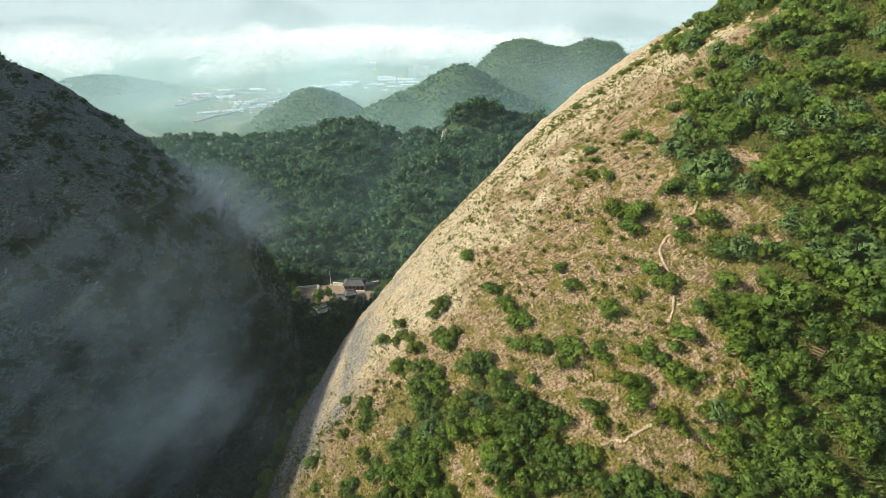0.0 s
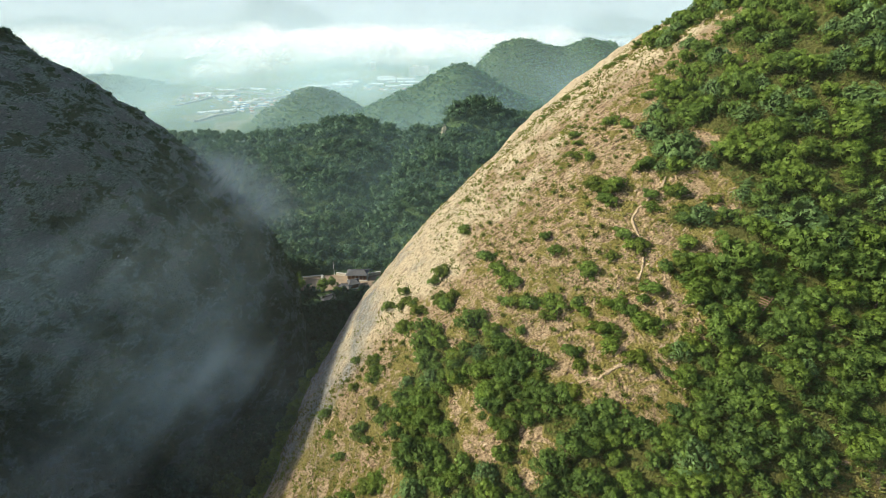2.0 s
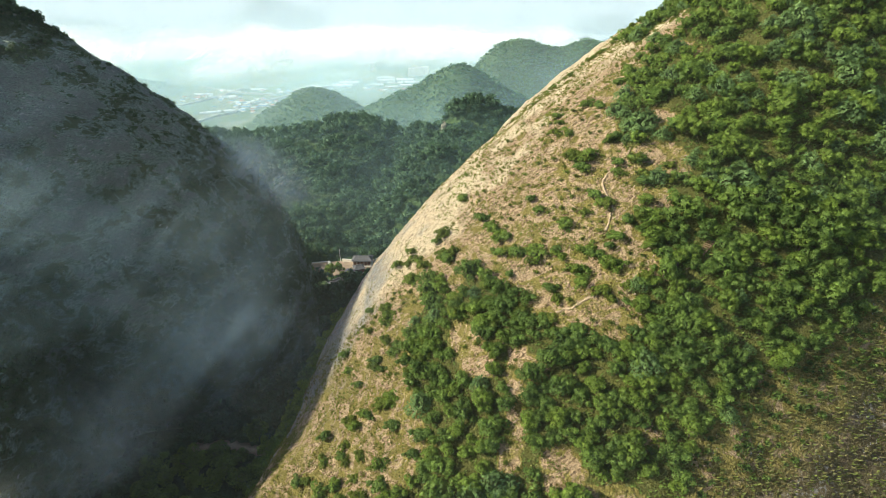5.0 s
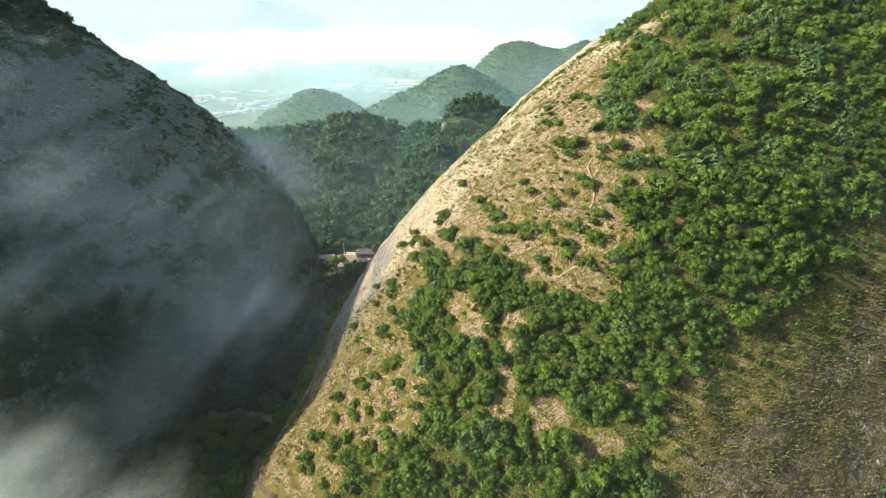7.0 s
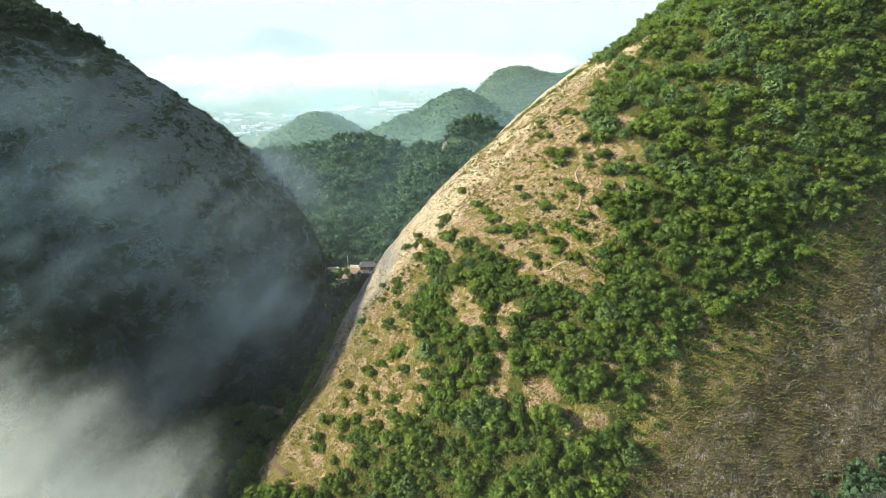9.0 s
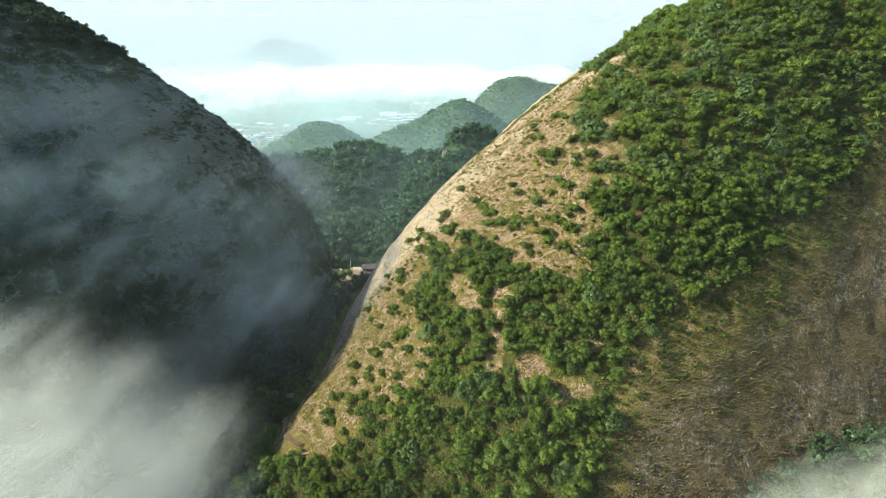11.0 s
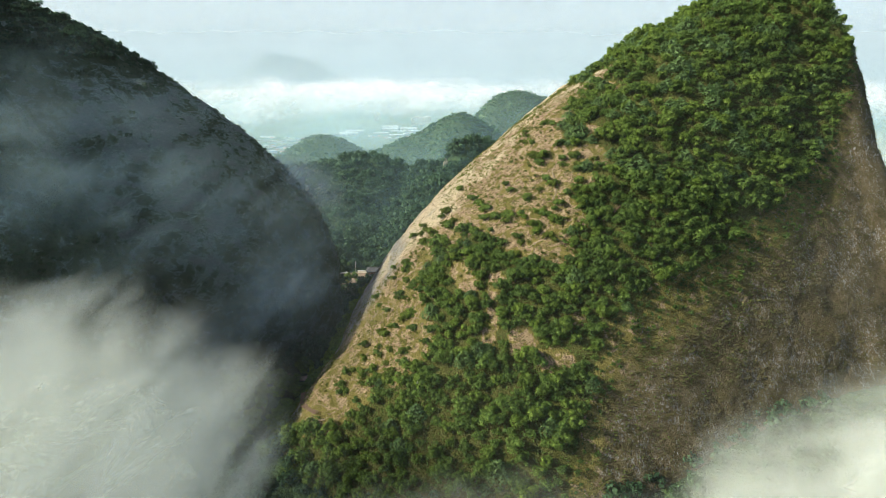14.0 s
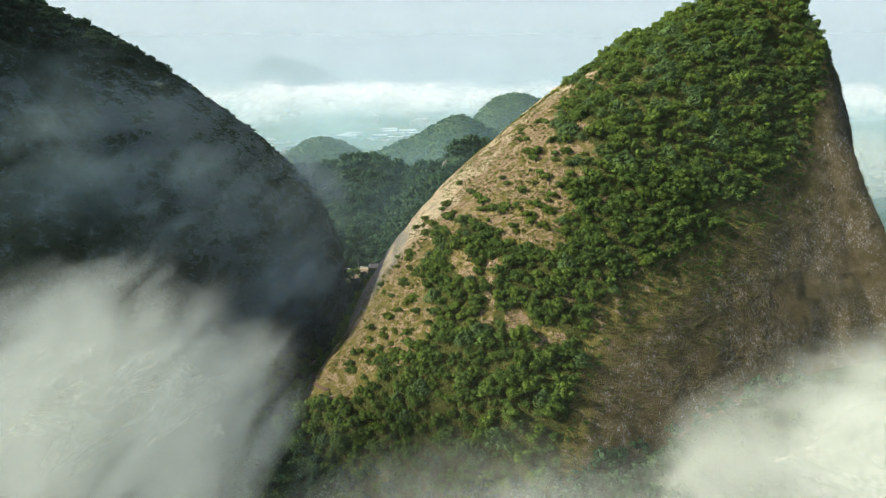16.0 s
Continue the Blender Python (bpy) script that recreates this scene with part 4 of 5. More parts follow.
for stops in (((38.5, -29.5), (37, -31), (35.1, -32.8), (32, -35.7), (32.6, -37.2), (32.9, -38.6), (31.9, -41.2), (30.5, -42.7)), ((28, -50.2), (24, -52.4), (20, -54.4))):
    tagged(new("footpath", mesh_of("footpath", *ribbon(along(stops, 0.35), 0.55, 0.07), PATH_EARTH, True)), "narrow pale footpath worn into the rock", "path", kind="structure")


def box_mesh(name, size, material, at=(0, 0, 0)):
    me = mesh_of(name, CUBE * np.array(size) + np.array(at), CUBE_FACES, material)
    return me


TREAD = box_mesh("tread", (1.5, 0.26, 0.07), PLANK)
BEAM = box_mesh("stringer", (0.08, 1.0, 0.16), PLANK)
for (x0, z0), (x1, z1) in (((40.2, -48.2), (42.3, -46.6)), ((43.6, -46.0), (46.0, -44.6)), ((47.0, -44.0), (49.6, -42.4))):
    a, na = on_face(x0, z0)
    b, nb = on_face(x1, z1)
    a, b = a + na * 0.3, b + nb * 0.3
    run = Vector(b - a)
    flight = tagged(new("stairs"), "weathered wooden stair flight on the wooded slope", "stairs", "stair flights on the trail")
    flight.matrix_basis = Matrix.Translation(Vector(a))
    flat_way = Vector((run.x, run.y, 0)).normalized()
    turn = Matrix((Vector((flat_way.y, -flat_way.x, 0)), flat_way, Vector((0, 0, 1)))).transposed().to_4x4()
    steps = max(5, int(run.length / 0.42))
    for k in range(steps):
        tread = new("tread", TREAD)
        tread.parent = flight
        tread.matrix_basis = Matrix.Translation(run * ((k + 0.5) / steps)) @ turn
    tilt = run.to_track_quat("Y", "Z").to_matrix().to_4x4()
    for side in (-0.72, 0.72):
        beam = new("stringer", BEAM)
        beam.parent = flight
        beam.matrix_basis = Matrix.Translation(run * 0.5 - Vector((0, 0, 0.12))) @ tilt @ Matrix.Translation((side, 0, 0)) @ Matrix.Diagonal((1, run.length, 1, 1))

# ---- trail over the saddle, its boulder, and the timber stairs up the tip of the spur ----
trail = []
for k in range(24):
    f = k / 23
    x, y = -70 + 20 * f, 66.5 + 1.5 * math.sin(4 * f)
    trail.append((np.array([x, y, float(ground_height(np.array([x]), np.array([y]))[0])]), np.array([0.0, 0.0, 1.0])))
tagged(new("footpath", mesh_of("footpath", *ribbon(trail, 3.2, 0.25), PATH_EARTH, True)), "bare earth trail over the saddle", "path", kind="structure")
lat, lon = np.meshgrid(np.linspace(0.02, 3.1, 9), np.linspace(0, 6.283, 12, endpoint=False), indexing="ij")
lump = np.stack([np.sin(lat) * np.cos(lon), np.sin(lat) * np.sin(lon), np.cos(lat)], axis=-1).reshape(-1, 3)
lump *= (1 + 0.3 * fractal(lump * 1.8, 3, 151))[:, None]
lump_faces = np.array([(12 * i + j, 12 * i + 12 + j, 12 * i + 12 + (j + 1) % 12, 12 * i + (j + 1) % 12) for i in range(8) for j in range(12)])
tagged(new("boulder", mesh_of("boulder", lump * np.array([2.4, 1.8, 1.5]) + np.array([-49.5, 65.5, float(ground_height(np.array([-49.5]), np.array([65.5]))[0]) + 0.6]), lump_faces, PALE_STONE)), "pale sunlit boulder beside the saddle trail", "boulder")
for a, b in (((-44.3, 40.6, -99.3), (-42.4, 33.2, -97.6)), ((-42.2, 32.6, -97.5), (-36.6, 26.8, -95.6))):
    run = Vector(b) - Vector(a)
    flight = tagged(new("stairs"), "brown timber stair flight at the tip of the spur", "stairs", "stair flights on the trail")
    flight.matrix_basis = Matrix.Translation(Vector(a))
    flat_way = Vector((run.x, run.y, 0)).normalized()
    turn = Matrix((Vector((flat_way.y, -flat_way.x, 0)), flat_way, Vector((0, 0, 1)))).transposed().to_4x4()
    for k in range(16):
        tread = new("tread", TREAD)
        tread.parent = flight
        tread.matrix_basis = Matrix.Translation(run * ((k + 0.5) / 16)) @ turn
    tilt = run.to_track_quat("Y", "Z").to_matrix().to_4x4()
    for side in (-0.72, 0.72):
        beam = new("stringer", BEAM)
        beam.parent = flight
        beam.matrix_basis = Matrix.Translation(run * 0.5 - Vector((0, 0, 0.12))) @ tilt @ Matrix.Translation((side, 0, 0)) @ Matrix.Diagonal((1, run.length, 1, 1))

# ---- bleached dead wood on the slope ----
DEAD_BARK = plain_material("bleached_wood", (0.62, 0.58, 0.50), 0.85, 0.2, 3.0)
snag = trunk_mesh(2.6, 0.16, 92, 6)
snag.materials.clear()
snag.materials.append(DEAD_BARK)
p, n = on_face(-8, -84)
tagged(new("dead_tree", snag), "bleached bare dead tree among green shrubs", "tree").matrix_basis = pose(*(p + 1.5 * n), -35, 40, 20) @ Matrix.Diagonal((1.3, 1.3, 1.3, 1))
tip = [on_face(x, z) for x, z in ((-41, -100), (-39.5, -98.6), (-38, -97.6), (-36, -96.8), (-34, -96.5))]
tagged(new("footpath", mesh_of("footpath", *ribbon(tip, 1.0, 0.1), PATH_EARTH, True)), "bare trodden earth at the tip of the spur", "path", kind="structure")

# ---- growth on the shaded peak ----
dark, dark_n = surface_samples(shaded_v, shaded_n, shaded_grid, 80000)
keep = (dark[:, 0] > -190) & (dark[:, 1] < 175) & (dark_n[:, 1] < 0.5) & (dark[:, 2] > -120) & (dark_n[:, 0] > -0.2)
dark, dark_n = dark[keep], dark_n[keep]
weeds = 0.8 * (growth_of(dark) - 0.52) + 0.6 * fractal(dark / 3.0, 3, 120)
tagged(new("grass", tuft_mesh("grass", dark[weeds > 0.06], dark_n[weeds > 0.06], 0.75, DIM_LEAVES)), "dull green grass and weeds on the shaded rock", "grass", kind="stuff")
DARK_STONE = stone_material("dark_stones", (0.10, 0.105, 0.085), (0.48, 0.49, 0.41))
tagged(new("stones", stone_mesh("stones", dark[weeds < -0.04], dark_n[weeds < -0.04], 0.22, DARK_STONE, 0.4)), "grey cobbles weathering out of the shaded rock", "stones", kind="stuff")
PALE_COBBLE = stone_material("pale_cobbles", (0.20, 0.205, 0.17), (0.50, 0.50, 0.43))
cluster = fractal(dark / np.array([5.0, 5.0, 2.6]), 4, 131) + 0.9 * np.exp(-(((dark[:, 0] + 99) / 13) ** 2 + ((dark[:, 1] - 98) / 15) ** 2 + ((dark[:, 2] + 33) / 11) ** 2)) - 0.7 * (growth_of(dark) - 0.5)
tagged(new("stones", stone_mesh("stones", dark[cluster > 0.26], dark_n[cluster > 0.26], 0.19, PALE_COBBLE, 0.5)), "pale grey cobbles in clusters on the shaded rock", "stones", kind="stuff")
LOW = [crown_mesh(round_lobes(s, 5, 1.5, 1.8), 50, 0.58, s, DIM_LEAVES) for s in (81, 82)]
brush = dark[(weeds > 0.26) & (dark[:, 2] < -8)]
brush = brush[spaced(brush, 1.7)]
joined("bushes", LOW, brush - np.array([0, 0, 0.2]), rng.uniform(0.3, 0.8, len(brush)), rng.uniform(0, 6.28, len(brush)), "dark green bushes on the shaded rock", "bush")
crown_ridge = dark[(dark[:, 2] > -18) & (dark[:, 2] + 0.25 * (dark[:, 1] - 100) > -3) & (dark[:, 0] < -98)]
crown_ridge = crown_ridge[spaced(crown_ridge, 2.4)][:420]
# Darker valley leaves serve the crest trees, standing in for their shade
SHADY = [crown_mesh(round_lobes(s, 12, 1.75, 3.2), 420, 0.25, s, FAR_LEAVES) for s in (17, 18, 19)]
ridge_tree = tree_kind("tree", SHADY[1], TRUNKS[0], "dark green tree on the crest of the shaded peak", group="trees on the shaded crest")
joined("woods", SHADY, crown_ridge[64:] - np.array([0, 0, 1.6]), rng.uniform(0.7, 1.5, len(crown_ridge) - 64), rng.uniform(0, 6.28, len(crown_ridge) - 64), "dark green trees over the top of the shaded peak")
for i, p in enumerate(crown_ridge[:64]):
    s = rng.uniform(0.8, 1.6)
    m = pose(p[0], p[1], p[2] - 1.6, 0, 0, rng.uniform(0, 360)) @ Matrix.Diagonal((s, s, s, 1))
    if i == 0:
        ridge_tree.matrix_basis = m
    else:
        copy_thing(ridge_tree, Matrix.Identity(4)).matrix_basis = m


# ---- the temple in the valley ----
PLASTER = plain_material("pale_plaster", (0.62, 0.57, 0.48), 0.8, 0.1, 1.0)
TIMBER = plain_material("dark_timber", (0.16, 0.09, 0.06), 0.7, 0.2, 2.0)
ROOF_TILE = plain_material("grey_roof_tile", (0.085, 0.085, 0.09), 0.65, 0.25, 1.5)
GRANITE = plain_material("granite", (0.55, 0.53, 0.49), 0.75, 0.15, 2.0)
YARD = plain_material("sandy_yard", (0.26, 0.20, 0.14), 0.95, 0.18, 0.25)


def part(name, me, parent, label=""):
    return tagged(new(name, me), label) if parent is None else set_parent(tagged(new(name, me), label), parent)


def set_parent(ob, parent):
    ob.parent = parent
    return ob


def hip_roof(wide, deep, rise, eave, ridge, sag=0.35):
    """A tiled roof with swept eaves: rows from the eaves up to the ridge, on both slopes, closed below."""
    verts, faces = [], []
    across, up = 9, 5
    for side in (-1, 1):
        base = len(verts)
        for i in range(up):
            f = i / (up - 1)
            half = (wide / 2 + eave) * (1 - f) + (ridge / 2) * f
            for j in range(across):
                g = 2 * j / (across - 1) - 1
                lift = 0.35 * abs(g) ** 3 * (1 - f)
                verts.append((g * half, side * (deep / 2 + eave) * (1 - f), rise * (f ** 1.25) + lift))
        for i in range(up - 1):
            for j in range(across - 1):
                a = base + i * across + j
                faces.append((a, a + 1, a + across + 1, a + across))
    n = across * up
    for i in range(up - 1):
        for j in (0, across - 1):
            a, b = i * across + j, (i + 1) * across + j
            faces.append((a, b, n + b, n + a))
    faces.append((0, across - 1, n + across - 1, n))
    return mesh_of("roof", np.array(verts), np.array(faces), ROOF_TILE)


def hall(x, y, z, turn, wide, deep, tall, label, walls=PLASTER):
    root = tagged(new("temple_building"), label, "building", "temple buildings")
    root.matrix_basis = pose(x, y, z, 0, 0, turn)
    part("plinth", box_mesh("plinth", (wide + 1.2, deep + 1.2, 0.8), GRANITE, (0, 0, 0.2)), root, "low granite plinth")
    part("wall", box_mesh("wall", (wide - 0.3, deep - 0.3, tall), walls, (0, 0, 0.6 + tall / 2)), root)
    post = box_mesh("post", (0.28, 0.28, tall), TIMBER, (0, 0, 0.6 + tall / 2))
    bays = max(2, round(wide / 2.4))
    for k in range(bays + 1):
        for side in (-1, 1):
            piece = part("post", post, root)
            piece.location = (wide * (k / bays - 0.5), side * deep / 2, 0)
    door = box_mesh("door", (1.5, 0.1, tall * 0.8), TIMBER, (0, 0, 0.6 + tall * 0.4))
    for k in range(bays):
        piece = part("door", door, root)
        piece.location = (wide * ((k + 0.5) / bays - 0.5), -deep / 2 + 0.08, 0)
    roof = part("roof", hip_roof(wide, deep, deep * 0.36, 1.0, wide * 0.72), root, "grey tiled roof with swept eaves")
    roof.location = (0, 0, tall + 0.6)
    cap = part("ridge_cap", box_mesh("ridge_cap", (wide * 0.74, 0.4, 0.35), ROOF_TILE), roof)
    cap.location = (0, 0, deep * 0.36 + 0.05)
    return root


BASE = -154.9
yard_v = np.array([(-85, 236, BASE), (-74, 232, BASE), (-60, 236, BASE), (-42, 232, BASE), (-36, 256, BASE), (-60, 254, BASE), (-84, 249, BASE)])
bm = bmesh.new()
ring = [bm.verts.new(v + np.array([0, 0, 0.25])) for v in yard_v]
foot = [bm.verts.new(v - np.array([0, 0, 4.0])) for v in yard_v]
bm.faces.new(ring)
for i in range(len(ring)):
    bm.faces.new((ring[i], foot[i], foot[(i + 1) % len(ring)], ring[(i + 1) % len(ring)]))
bmesh.ops.recalc_face_normals(bm, faces=bm.faces)
me = bpy.data.meshes.new("courtyard")
bm.to_mesh(me)
me.materials.append(YARD)
tagged(new("courtyard", me), "sandy temple courtyard on a terrace", "courtyard", kind="structure")
Z0 = BASE + 0.25
hall(-50.5, 248.5, Z0, 0, 11, 6.0, 3.2, "temple hall with pale walls and a grey tiled roof")
hall(-51.5, 238.5, Z0, 20, 4.6, 4.6, 2.6, "small temple pavilion with a dark tiled roof", TIMBER)
hall(-55.5, 235.0, Z0 - 0.6, -15, 5.5, 3.4, 2.3, "low pale temple outbuilding with a tiled roof")
hall(-63.5, 226.0, BASE - 2.2, 38, 7.5, 4.2, 2.4, "grey-roofed temple house below the terrace")
hall(-55.5, 221.5, BASE - 3.0, -32, 8.5, 4.2, 2.4, "long grey-roofed temple house below the terrace")


def coping_wall(x0, y0, x1, y1, tall, label):
    run = math.hypot(x1 - x0, y1 - y0)
    root = tagged(new("garden_wall"), label, "wall", "courtyard walls")
    root.matrix_basis = pose((x0 + x1) / 2, (y0 + y1) / 2, Z0, 0, 0, math.degrees(math.atan2(y1 - y0, x1 - x0)))
    part("wall", box_mesh("wall", (run, 0.5, tall + 0.4), PLASTER, (0, 0, tall / 2 - 0.2)), root)
    part("coping", box_mesh("coping", (run + 0.1, 0.9, 0.25), GRANITE, (0, 0, tall + 0.1)), root)


coping_wall(-64, 252.2, -56.5, 251.0, 1.6, "whitewashed courtyard wall with a stone coping")
coping_wall(-44, 251.5, -37.5, 254.0, 1.6, "whitewashed courtyard wall beside the temple hall")
coping_wall(-83.5, 248.3, -72, 250.6, 0.9, "low sandy stone wall along the courtyard")


def pagoda(x, y):
    root = tagged(new("stone_pagoda"), "small pale granite pagoda in the courtyard", "pagoda")
    root.location = (x, y, Z0)
    part("base", box_mesh("base", (1.9, 1.9, 0.7), GRANITE, (0, 0, 0.35)), root)
    for k in range(3):
        w = 1.2 - 0.22 * k
        part("storey", box_mesh("storey", (w, w, 0.6), GRANITE, (0, 0, 1.0 + 0.85 * k)), root)
        part("roof_slab", box_mesh("roof_slab", (w + 0.7, w + 0.7, 0.25), GRANITE, (0, 0, 1.42 + 0.85 * k)), root)
    part("finial", box_mesh("finial", (0.2, 0.2, 0.8), GRANITE, (0, 0, 3.7)), root)


pagoda(-71.0, 245.5)


def pole(x, y, z, tall):
    root = tagged(new("flagpole"), "slender grey flagpole behind the courtyard", "pole")
    root.location = (x, y, z)
    part("shaft", box_mesh("shaft", (0.22, 0.22, tall), GRANITE, (0, 0, tall / 2)), root)
    part("foot", box_mesh("foot", (0.8, 0.8, 0.5), GRANITE, (0, 0, 0.1)), root)


pole(-65.5, 253.0, BASE, 9.0)

# ---- bare cliff on the wooded knob ----
CLIFF_STONE = stone_material("knob_cliff", (0.10, 0.10, 0.07), (0.27, 0.26, 0.19))
lat, lon = np.meshgrid(np.linspace(0.02, 3.1, 16), np.linspace(0, 6.283, 20, endpoint=False), indexing="ij")
ball = np.stack([np.sin(lat) * np.cos(lon), np.sin(lat) * np.sin(lon), np.cos(lat)], axis=-1).reshape(-1, 3)
ball *= (1 + 0.35 * fractal(ball * 2.2, 4, 141))[:, None]
ball_faces = np.array([(20 * i + j, 20 * i + (j + 1) % 20, 20 * i + 20 + (j + 1) % 20, 20 * i + 20 + j) for i in range(15) for j in range(20)])
tagged(new("rock_outcrop", mesh_of("rock_outcrop", ball * np.array([3.6, 6.0, 8.5]) + np.array([2.0, 467.0, -123.0]), ball_faces, CLIFF_STONE)), "bare pale cliff showing through the woods of the knob", "rock")

# ---- the village on the plain ----
WHITE_SHEET = plain_material("white_sheeting", (0.55, 0.57, 0.58), 0.5, 0.1, 0.1)
HOUSE_WALL = plain_material("house_render", (0.60, 0.57, 0.52), 0.8, 0.15, 0.05)
BLUE_ROOF = plain_material("blue_roof", (0.16, 0.27, 0.40), 0.5, 0.15, 0.1)
RED_ROOF = plain_material("red_roof", (0.36, 0.17, 0.12), 0.6, 0.15, 0.1)
ROAD = plain_material("pale_road", (0.24, 0.24, 0.22), 0.9, 0.1, 0.02)


def gable_mesh(wide, deep, tall, rise, material):
    v = np.array([(-wide / 2, -deep / 2, tall), (wide / 2, -deep / 2, tall), (wide / 2, deep / 2, tall), (-wide / 2, deep / 2, tall), (-wide / 2, 0, tall + rise), (wide / 2, 0, tall + rise), (wide / 2, 0, tall + rise), (-wide / 2, 0, tall + rise)])
    f = np.array([(0, 1, 5, 4), (2, 3, 7, 6), (3, 0, 4, 7), (1, 2, 6, 5), (0, 3, 2, 1)])
    return mesh_of("roof", v, f, material)


def building_kind(name, wide, deep, tall, rise, roof, walls, label, category, group):
    root = tagged(new(name), label, category, group)
    part("wall", box_mesh("wall", (wide, deep, tall + 3), walls, (0, 0, tall / 2 - 1.5)), root)
    part("roof", gable_mesh(wide * 1.06, deep * 1.1, tall, rise, roof), root)
    return root


house_kinds = [building_kind("house", 15, 10, 5, 3.5, BLUE_ROOF, HOUSE_WALL, "small village house with a blue roof", "house", "village houses"),
               building_kind("house", 14, 10, 5, 3.5, RED_ROOF, HOUSE_WALL, "small village house with a reddish roof", "house", "village houses"),
               building_kind("house", 18, 11, 6, 2.5, WHITE_SHEET, HOUSE_WALL, "village house with a pale roof", "house", "village houses"),
               building_kind("greenhouse", 75, 16, 4, 4, WHITE_SHEET, WHITE_SHEET, "long white greenhouse on the plain", "greenhouse", "greenhouses"),
               building_kind("factory", 90, 46, 12, 5, WHITE_SHEET, WHITE_SHEET, "large white factory shed on the plain", "factory", "factory sheds"),
               building_kind("apartment_building", 34, 14, 45, 2, HOUSE_WALL, HOUSE_WALL, "pale apartment block at the edge of the town", "building", "apartment blocks")]
started = [False] * 6


def put_building(k, x, y, turn):
    m = pose(x, y, float(ground_height(np.array([float(x)]), np.array([float(y)]))[0]), 0, 0, turn)
    if started[k]:
        copy_thing(house_kinds[k], m)
    else:
        house_kinds[k].matrix_basis, started[k] = m, True


for cx, cy, rx, ry, count in ((-790, 2120, 90, 110, 46), (-1000, 2230, 120, 60, 16), (-700, 2420, 130, 60, 18), (-560, 2540, 90, 40, 10), (-300, 2480, 90, 40, 10)):
    for _ in range(count):
        put_building(int(rng.choice(3)), cx + rng.normal() * rx * 0.6, cy + rng.normal() * ry * 0.6, rng.uniform(-25, 25))
for x, y, turn in ((-1080, 2330, 10), (-960, 2290, 12), (-1010, 2440, -8), (-880, 2480, -12), (-610, 2560, -20), (-240, 2560, 5), (-170, 2600, 4), (-330, 2620, 0), (-820, 2000, 30), (-900, 1960, 25), (-240, 2680, 2), (-150, 2690, 0)):
    put_building(3, x, y, turn)
for x, y, turn in ((-490, 2560, 12), (-470, 2640, 12), (-290, 2720, 4), (-190, 2740, 2), (-300, 2800, 6)):
    put_building(4, x, y, turn)
for x, y in ((-165, 2900), (-120, 2930), (-150, 2990), (-90, 2980), (-410, 3140)):
    put_building(5, x, y, rng.uniform(-10, 10))


def road(points, wide):
    verts = []
    for i, (x, y) in enumerate(points):
        a, b = np.array(points[max(i - 1, 0)], float), np.array(points[min(i + 1, len(points) - 1)], float)
        d = (b - a) / np.linalg.norm(b - a)
        for s in (-1, 1):
            px, py = x - d[1] * s * wide / 2, y + d[0] * s * wide / 2
            verts.append((px, py, -413.0))
    n = len(verts)
    verts += [(x, y, z - 14) for x, y, z in verts]
    faces = []
    for i in range(len(points) - 1):
        a = 2 * i
        faces += [(a, a + 1, a + 3, a + 2), (a, a + 2, a + 2 + n, a + n), (a + 1, a + 1 + n, a + 3 + n, a + 3)]
    return mesh_of("road", np.array(verts), np.array(faces), ROAD)


for points, wide in ((((-880, 1800), (-850, 1900), (-800, 1960), (-830, 2060), (-790, 2130), (-730, 2230), (-640, 2420), (-560, 2560), (-480, 2800)), 12),
                     (((-1080, 2080), (-1030, 2190), (-990, 2330), (-960, 2500)), 14), (((-1200, 2560), (-1000, 2420), (-760, 2330)), 10)):
    tagged(new("road", road(points, wide)), "pale country road across the plain", "road", kind="structure")


# ---- mist and haze ----
OPEN_AIR = (-0.42, -0.62, 0.66)
ALONG_ROCK = (0.62, -0.64, 0.45)


def mist_bank(label, centre, radii, sheets, density, scale, threshold=0.42, soft=1.0, seed=1, facing=OPEN_AIR, tint=(0.71, 0.75, 0.68), stretch=(0.62, 0.3, 1.5), turn=(0, 38, 0), detail=7, edge=5.5, core=0.55, tilt=0.0):
    """A bank of drifting droplets: gently waved sheets at even depths through it, all thin."""
    n = np.array(facing) / np.linalg.norm(facing)
    a = np.array([0.83, -0.56, 0.0])
    a -= n * (a @ n)
    a /= np.linalg.norm(a)
    b = np.cross(n, a)
    shape, reach = radii, max(radii)
    if tilt:
        radii = (reach, radii[1], reach)
    deep = np.sqrt(((n * np.array(radii)) ** 2).sum())
    g = np.linspace(-1, 1, 13)
    u, w = (q.ravel() for q in np.meshgrid(g * np.sqrt(((a * radii) ** 2).sum()), g * np.sqrt(((b * radii) ** 2).sum())))
    verts, faces = [], []
    for k in range(sheets):
        off = deep * (2 * (k + 0.5) / sheets - 1)
        wave = deep * 0.10 * hash_noise(np.stack([u / reach * 3, w / reach * 3, np.full_like(u, k * 0.4)], axis=1), seed)
        faces.append(grid_faces(13, 13) + k * 169)
        verts.append(np.array(centre) + u[:, None] * a + w[:, None] * b + (off + wave)[:, None] * n)
    mat = mist_material("mist", centre, shape, density, scale, threshold, stretch, soft, tint, turn, detail, edge, core, tilt)
    return tagged(new("mist", mesh_of("mist", np.concatenate(verts), np.concatenate(faces), mat, True)), label, "mist", kind="stuff")


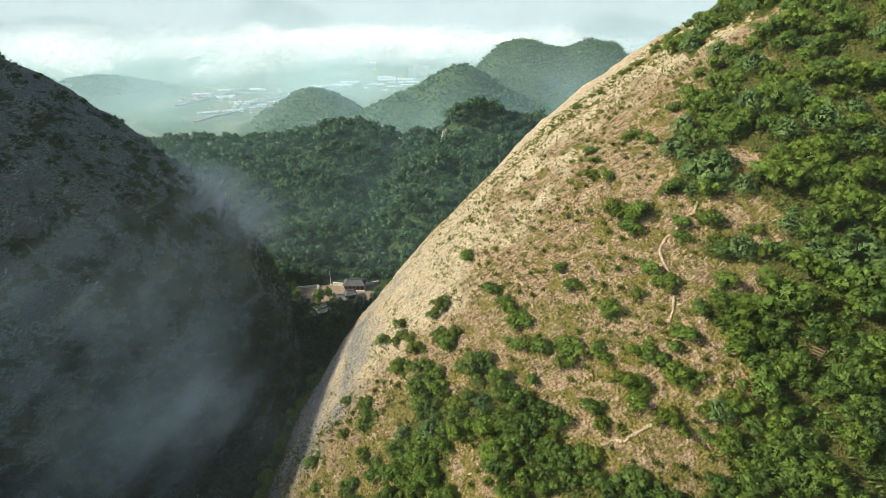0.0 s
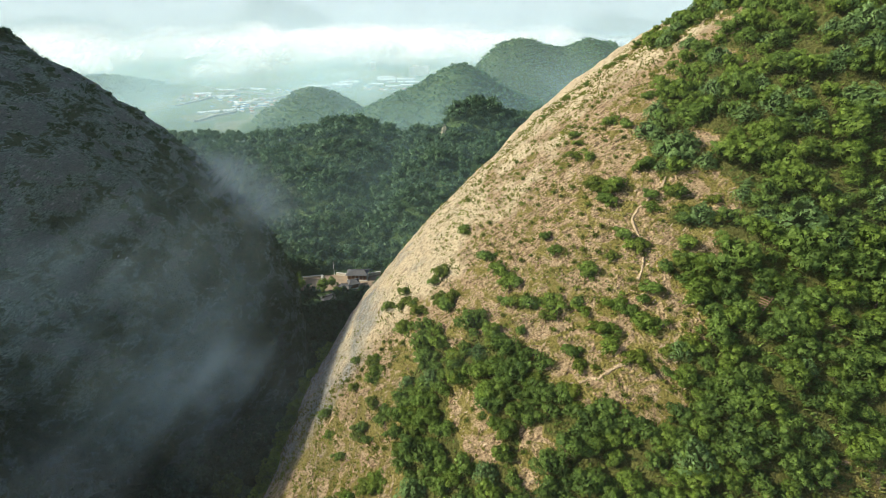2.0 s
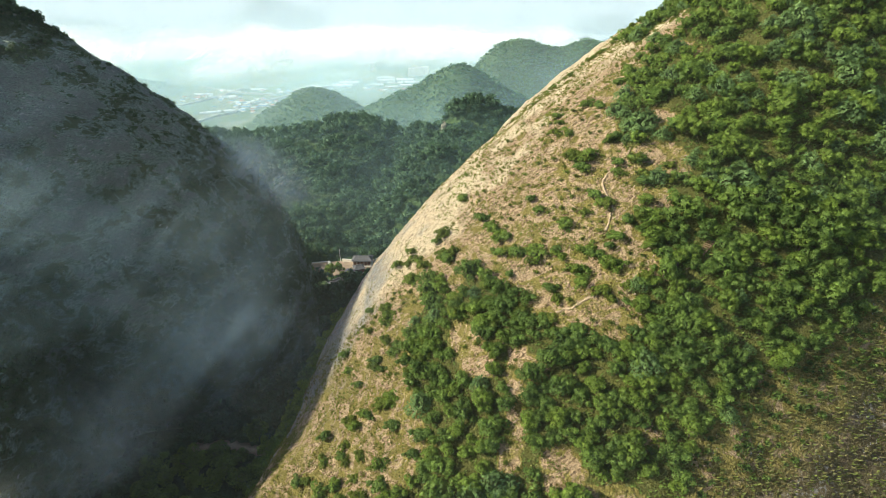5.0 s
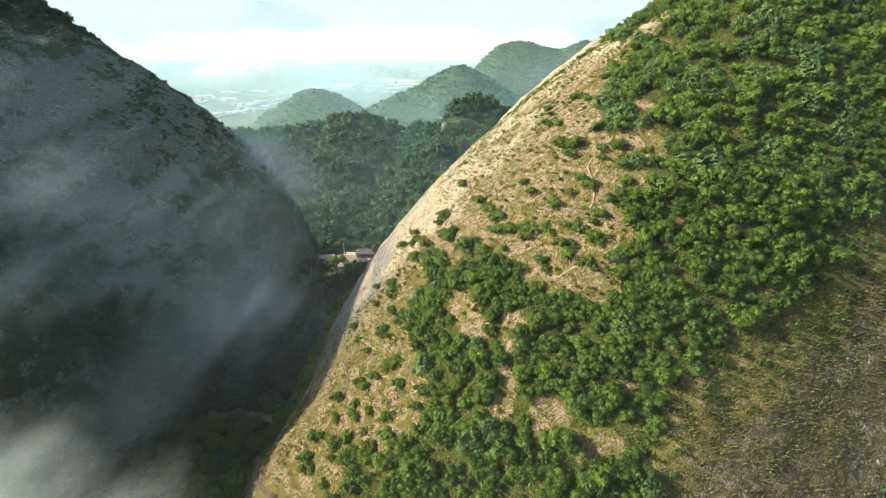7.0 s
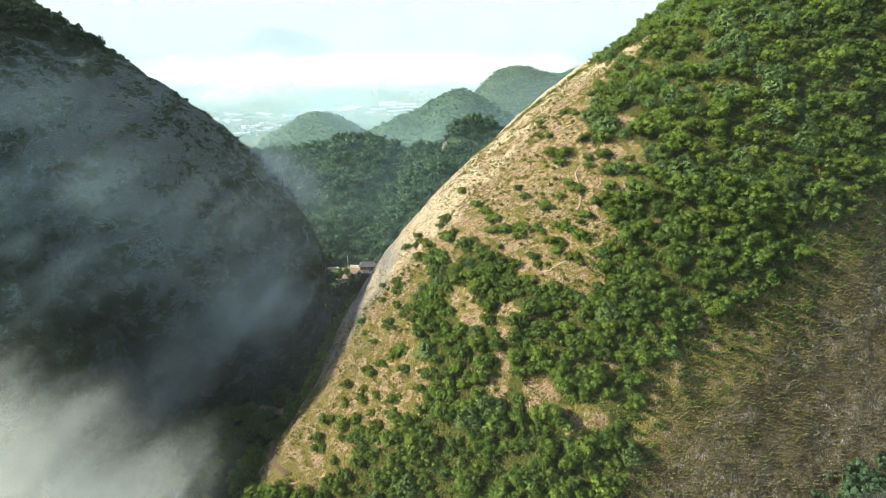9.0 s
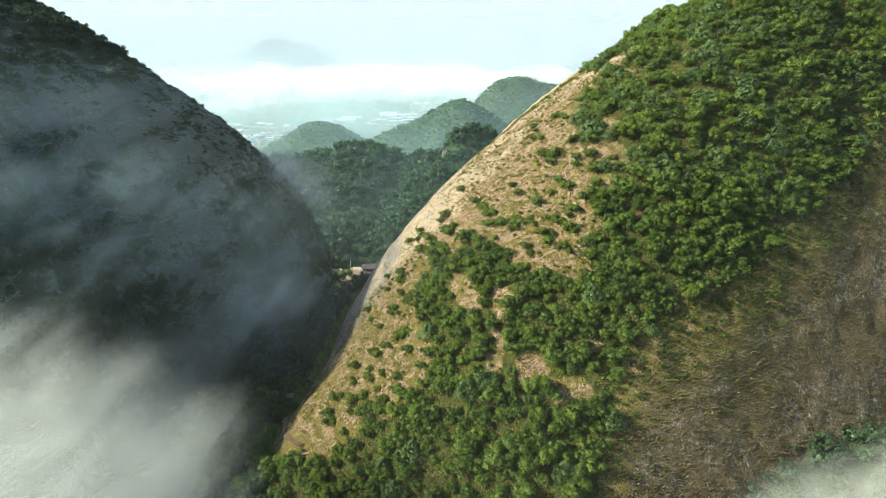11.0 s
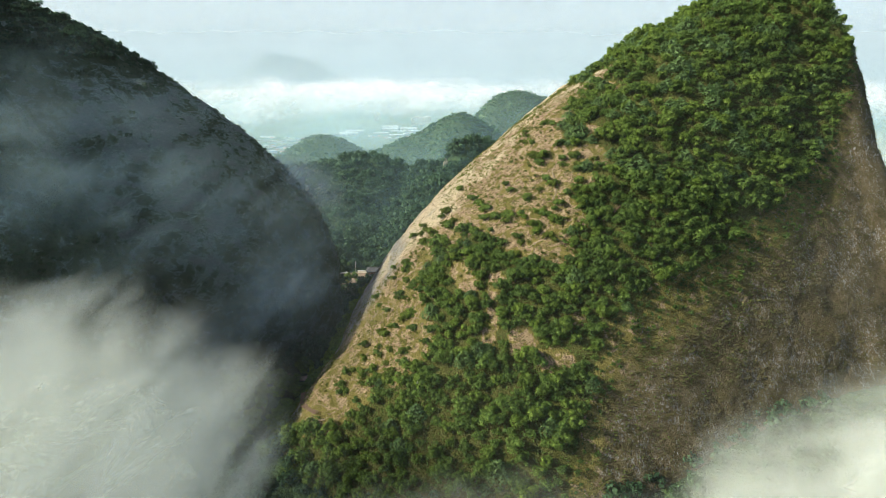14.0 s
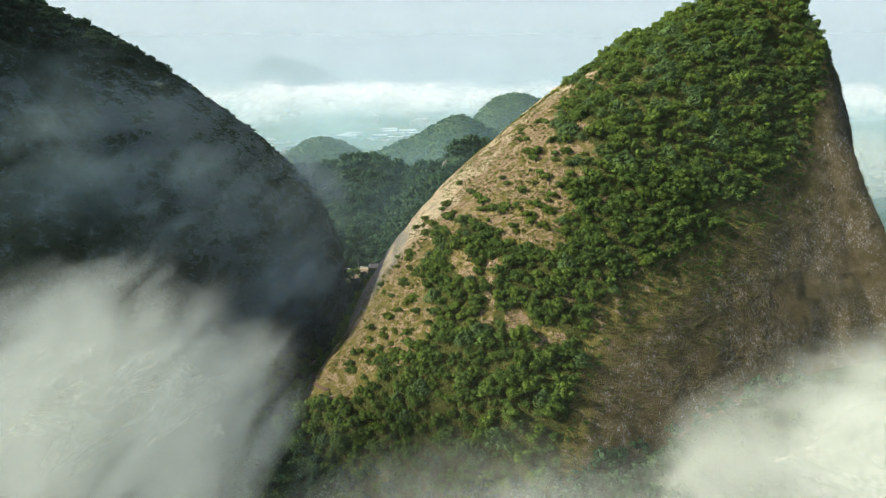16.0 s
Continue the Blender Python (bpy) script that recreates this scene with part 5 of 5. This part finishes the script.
GORGE = (0.20, -0.76, 0.62)
mist_bank("thick white mist rising from the gorge", (-68, -16, -68), (50, 36, 37), 24, 0.36, 0.045, 0.61, 0.9, 1, GORGE)
mist_bank("low bank of mist in the gorge", (-104, -8, -86), (58, 44, 36), 16, 0.26, 0.045, 0.60, 1.1, 13, GORGE)
mist_bank("plume of mist over the gorge", (-80, 50, -92), (38, 20, 19), 12, 0.085, 0.05, 0.58, 0.9, 2, GORGE, tilt=-30)
mist_bank("pale wisp of mist hanging between the peaks", (-58, 82, -84), (34, 18, 16), 12, 0.17, 0.055, 0.60, 1.0, 11, GORGE, tint=(0.74, 0.82, 0.76), tilt=-32)
mist_bank("thick white mist below the cliff", (104, -24, -104), (74, 40, 58), 20, 0.46, 0.032, 0.51, 0.7, 3)
mist_bank("thin mist at the foot of the peak", (18, -34, -96), (88, 28, 36), 14, 0.15, 0.04, 0.55, 0.8, 4)
mist_bank("thin grey mist drifting along the shaded rock", (-60, 80, -70), (36, 44, 46), 14, 0.075, 0.055, 0.74, 0.6, 5, ALONG_ROCK, tint=(0.66, 0.79, 0.74))
mist_bank("drifting veil of mist before the shaded rock", (-88, 36, -30), (48, 40, 42), 14, 0.095, 0.055, 0.66, 0.7, 8, ALONG_ROCK, tint=(0.64, 0.79, 0.74), core=0.4)
mist_bank("wisp of mist curling over the shaded shoulder", (-68, 138, -57), (30, 22, 15), 10, 0.42, 0.06, 0.52, 1.1, 6, ALONG_ROCK, tint=(0.78, 0.84, 0.78), tilt=28)
mist_bank("white mist in the valley beyond the peak", (1250, 1450, -350), (900, 420, 130), 10, 0.4, 0.004, 0.36, 0.6, 7, (0.0, -0.75, 0.66))


def haze_material(name, colour, density, low, high, patchy=0.35):
    """Even moisture in the air, thicker towards the ground."""
    n = Nodes(name)
    split = n.add("SeparateXYZ")
    n.link(n.place(), split.inputs[0])
    fade = n.add("MapRange")
    fade.interpolation_type = "SMOOTHSTEP"
    for key, value in (("From Min", high), ("From Max", low), ("To Min", 0.0), ("To Max", 1.0)):
        fade.inputs[key].default_value = value
    n.link(split.outputs["Z"], fade.inputs["Value"])
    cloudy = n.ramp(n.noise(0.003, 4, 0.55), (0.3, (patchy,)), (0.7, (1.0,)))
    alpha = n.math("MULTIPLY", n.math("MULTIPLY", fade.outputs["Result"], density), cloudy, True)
    n.tree.nodes.remove(n.bsdf)
    drops = n.add("BsdfDiffuse", Color=(*colour, 1))
    clear = n.add("BsdfTransparent")
    both = n.add("MixShader")
    n.link(alpha, both.inputs["Fac"])
    n.link(clear.outputs[0], both.inputs[1])
    n.link(drops.outputs[0], both.inputs[2])
    n.link(both.outputs[0], n.out.inputs["Surface"])
    return n.mat


def haze_layers(label, distances, density, low, high, colour=(0.45, 0.70, 0.77), patchy=0.35):
    mat = haze_material("haze", colour, density, low, high, patchy)
    verts, faces = [], []
    for k, y in enumerate(distances):
        half, lean = 250 + 1.25 * y, 0.7 if y < 3000 else 0.3
        base = -165 if y < 480 else -430
        rise = high - base + (0.12 * y + 60 if y < 3000 else 0)
        for f in (0, 1):
            for side in (-1, 1):
                verts.append((side * half, y + lean * rise * (f - 0.5) * (0.25 if y < 480 else 1), base + rise * f))
        faces.append((4 * k, 4 * k + 1, 4 * k + 3, 4 * k + 2))
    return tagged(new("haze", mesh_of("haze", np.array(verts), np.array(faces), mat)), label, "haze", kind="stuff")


haze_layers("faint moisture in the air before the peaks", (10, 60, 78), 0.015, -90, 60, (0.70, 0.77, 0.72))
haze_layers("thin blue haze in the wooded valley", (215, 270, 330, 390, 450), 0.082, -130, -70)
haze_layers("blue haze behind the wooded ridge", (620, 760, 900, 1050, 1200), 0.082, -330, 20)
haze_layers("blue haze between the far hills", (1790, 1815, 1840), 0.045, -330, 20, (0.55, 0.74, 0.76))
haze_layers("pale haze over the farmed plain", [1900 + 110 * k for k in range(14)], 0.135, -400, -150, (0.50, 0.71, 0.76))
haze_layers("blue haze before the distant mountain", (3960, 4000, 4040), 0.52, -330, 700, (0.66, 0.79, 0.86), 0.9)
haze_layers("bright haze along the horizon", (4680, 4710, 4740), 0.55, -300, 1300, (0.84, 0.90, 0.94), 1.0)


def cloud_sea(label, centre, radii, sheets, density, scale, threshold, soft):
    return mist_bank(label, centre, radii, sheets, density, scale, threshold, soft, 9, (0.0, -0.75, 0.66), (0.92, 0.94, 0.95), (0.7, 0.5, 1.5), (0, 6, 0), 5, 5.0, 0.20)


cloud_sea("sea of white morning cloud over the far plain", (-700, 3700, -340), (3800, 600, 170), 12, 0.60, 0.0022, 0.50, 0.7)
cloud_sea("billows of white cloud at the near edge of the cloud sea", (-1750, 2900, -310), (1450, 720, 140), 12, 0.60, 0.0030, 0.54, 0.7)
cloud_sea("soft bank of cloud beyond the village", (-100, 3350, -310), (1700, 400, 130), 10, 0.60, 0.0030, 0.54, 0.7)
cloud_sea("white cloud over the plain beyond the far side of the peak", (2500, 3100, -300), (1500, 700, 150), 10, 0.60, 0.0028, 0.50, 0.7)
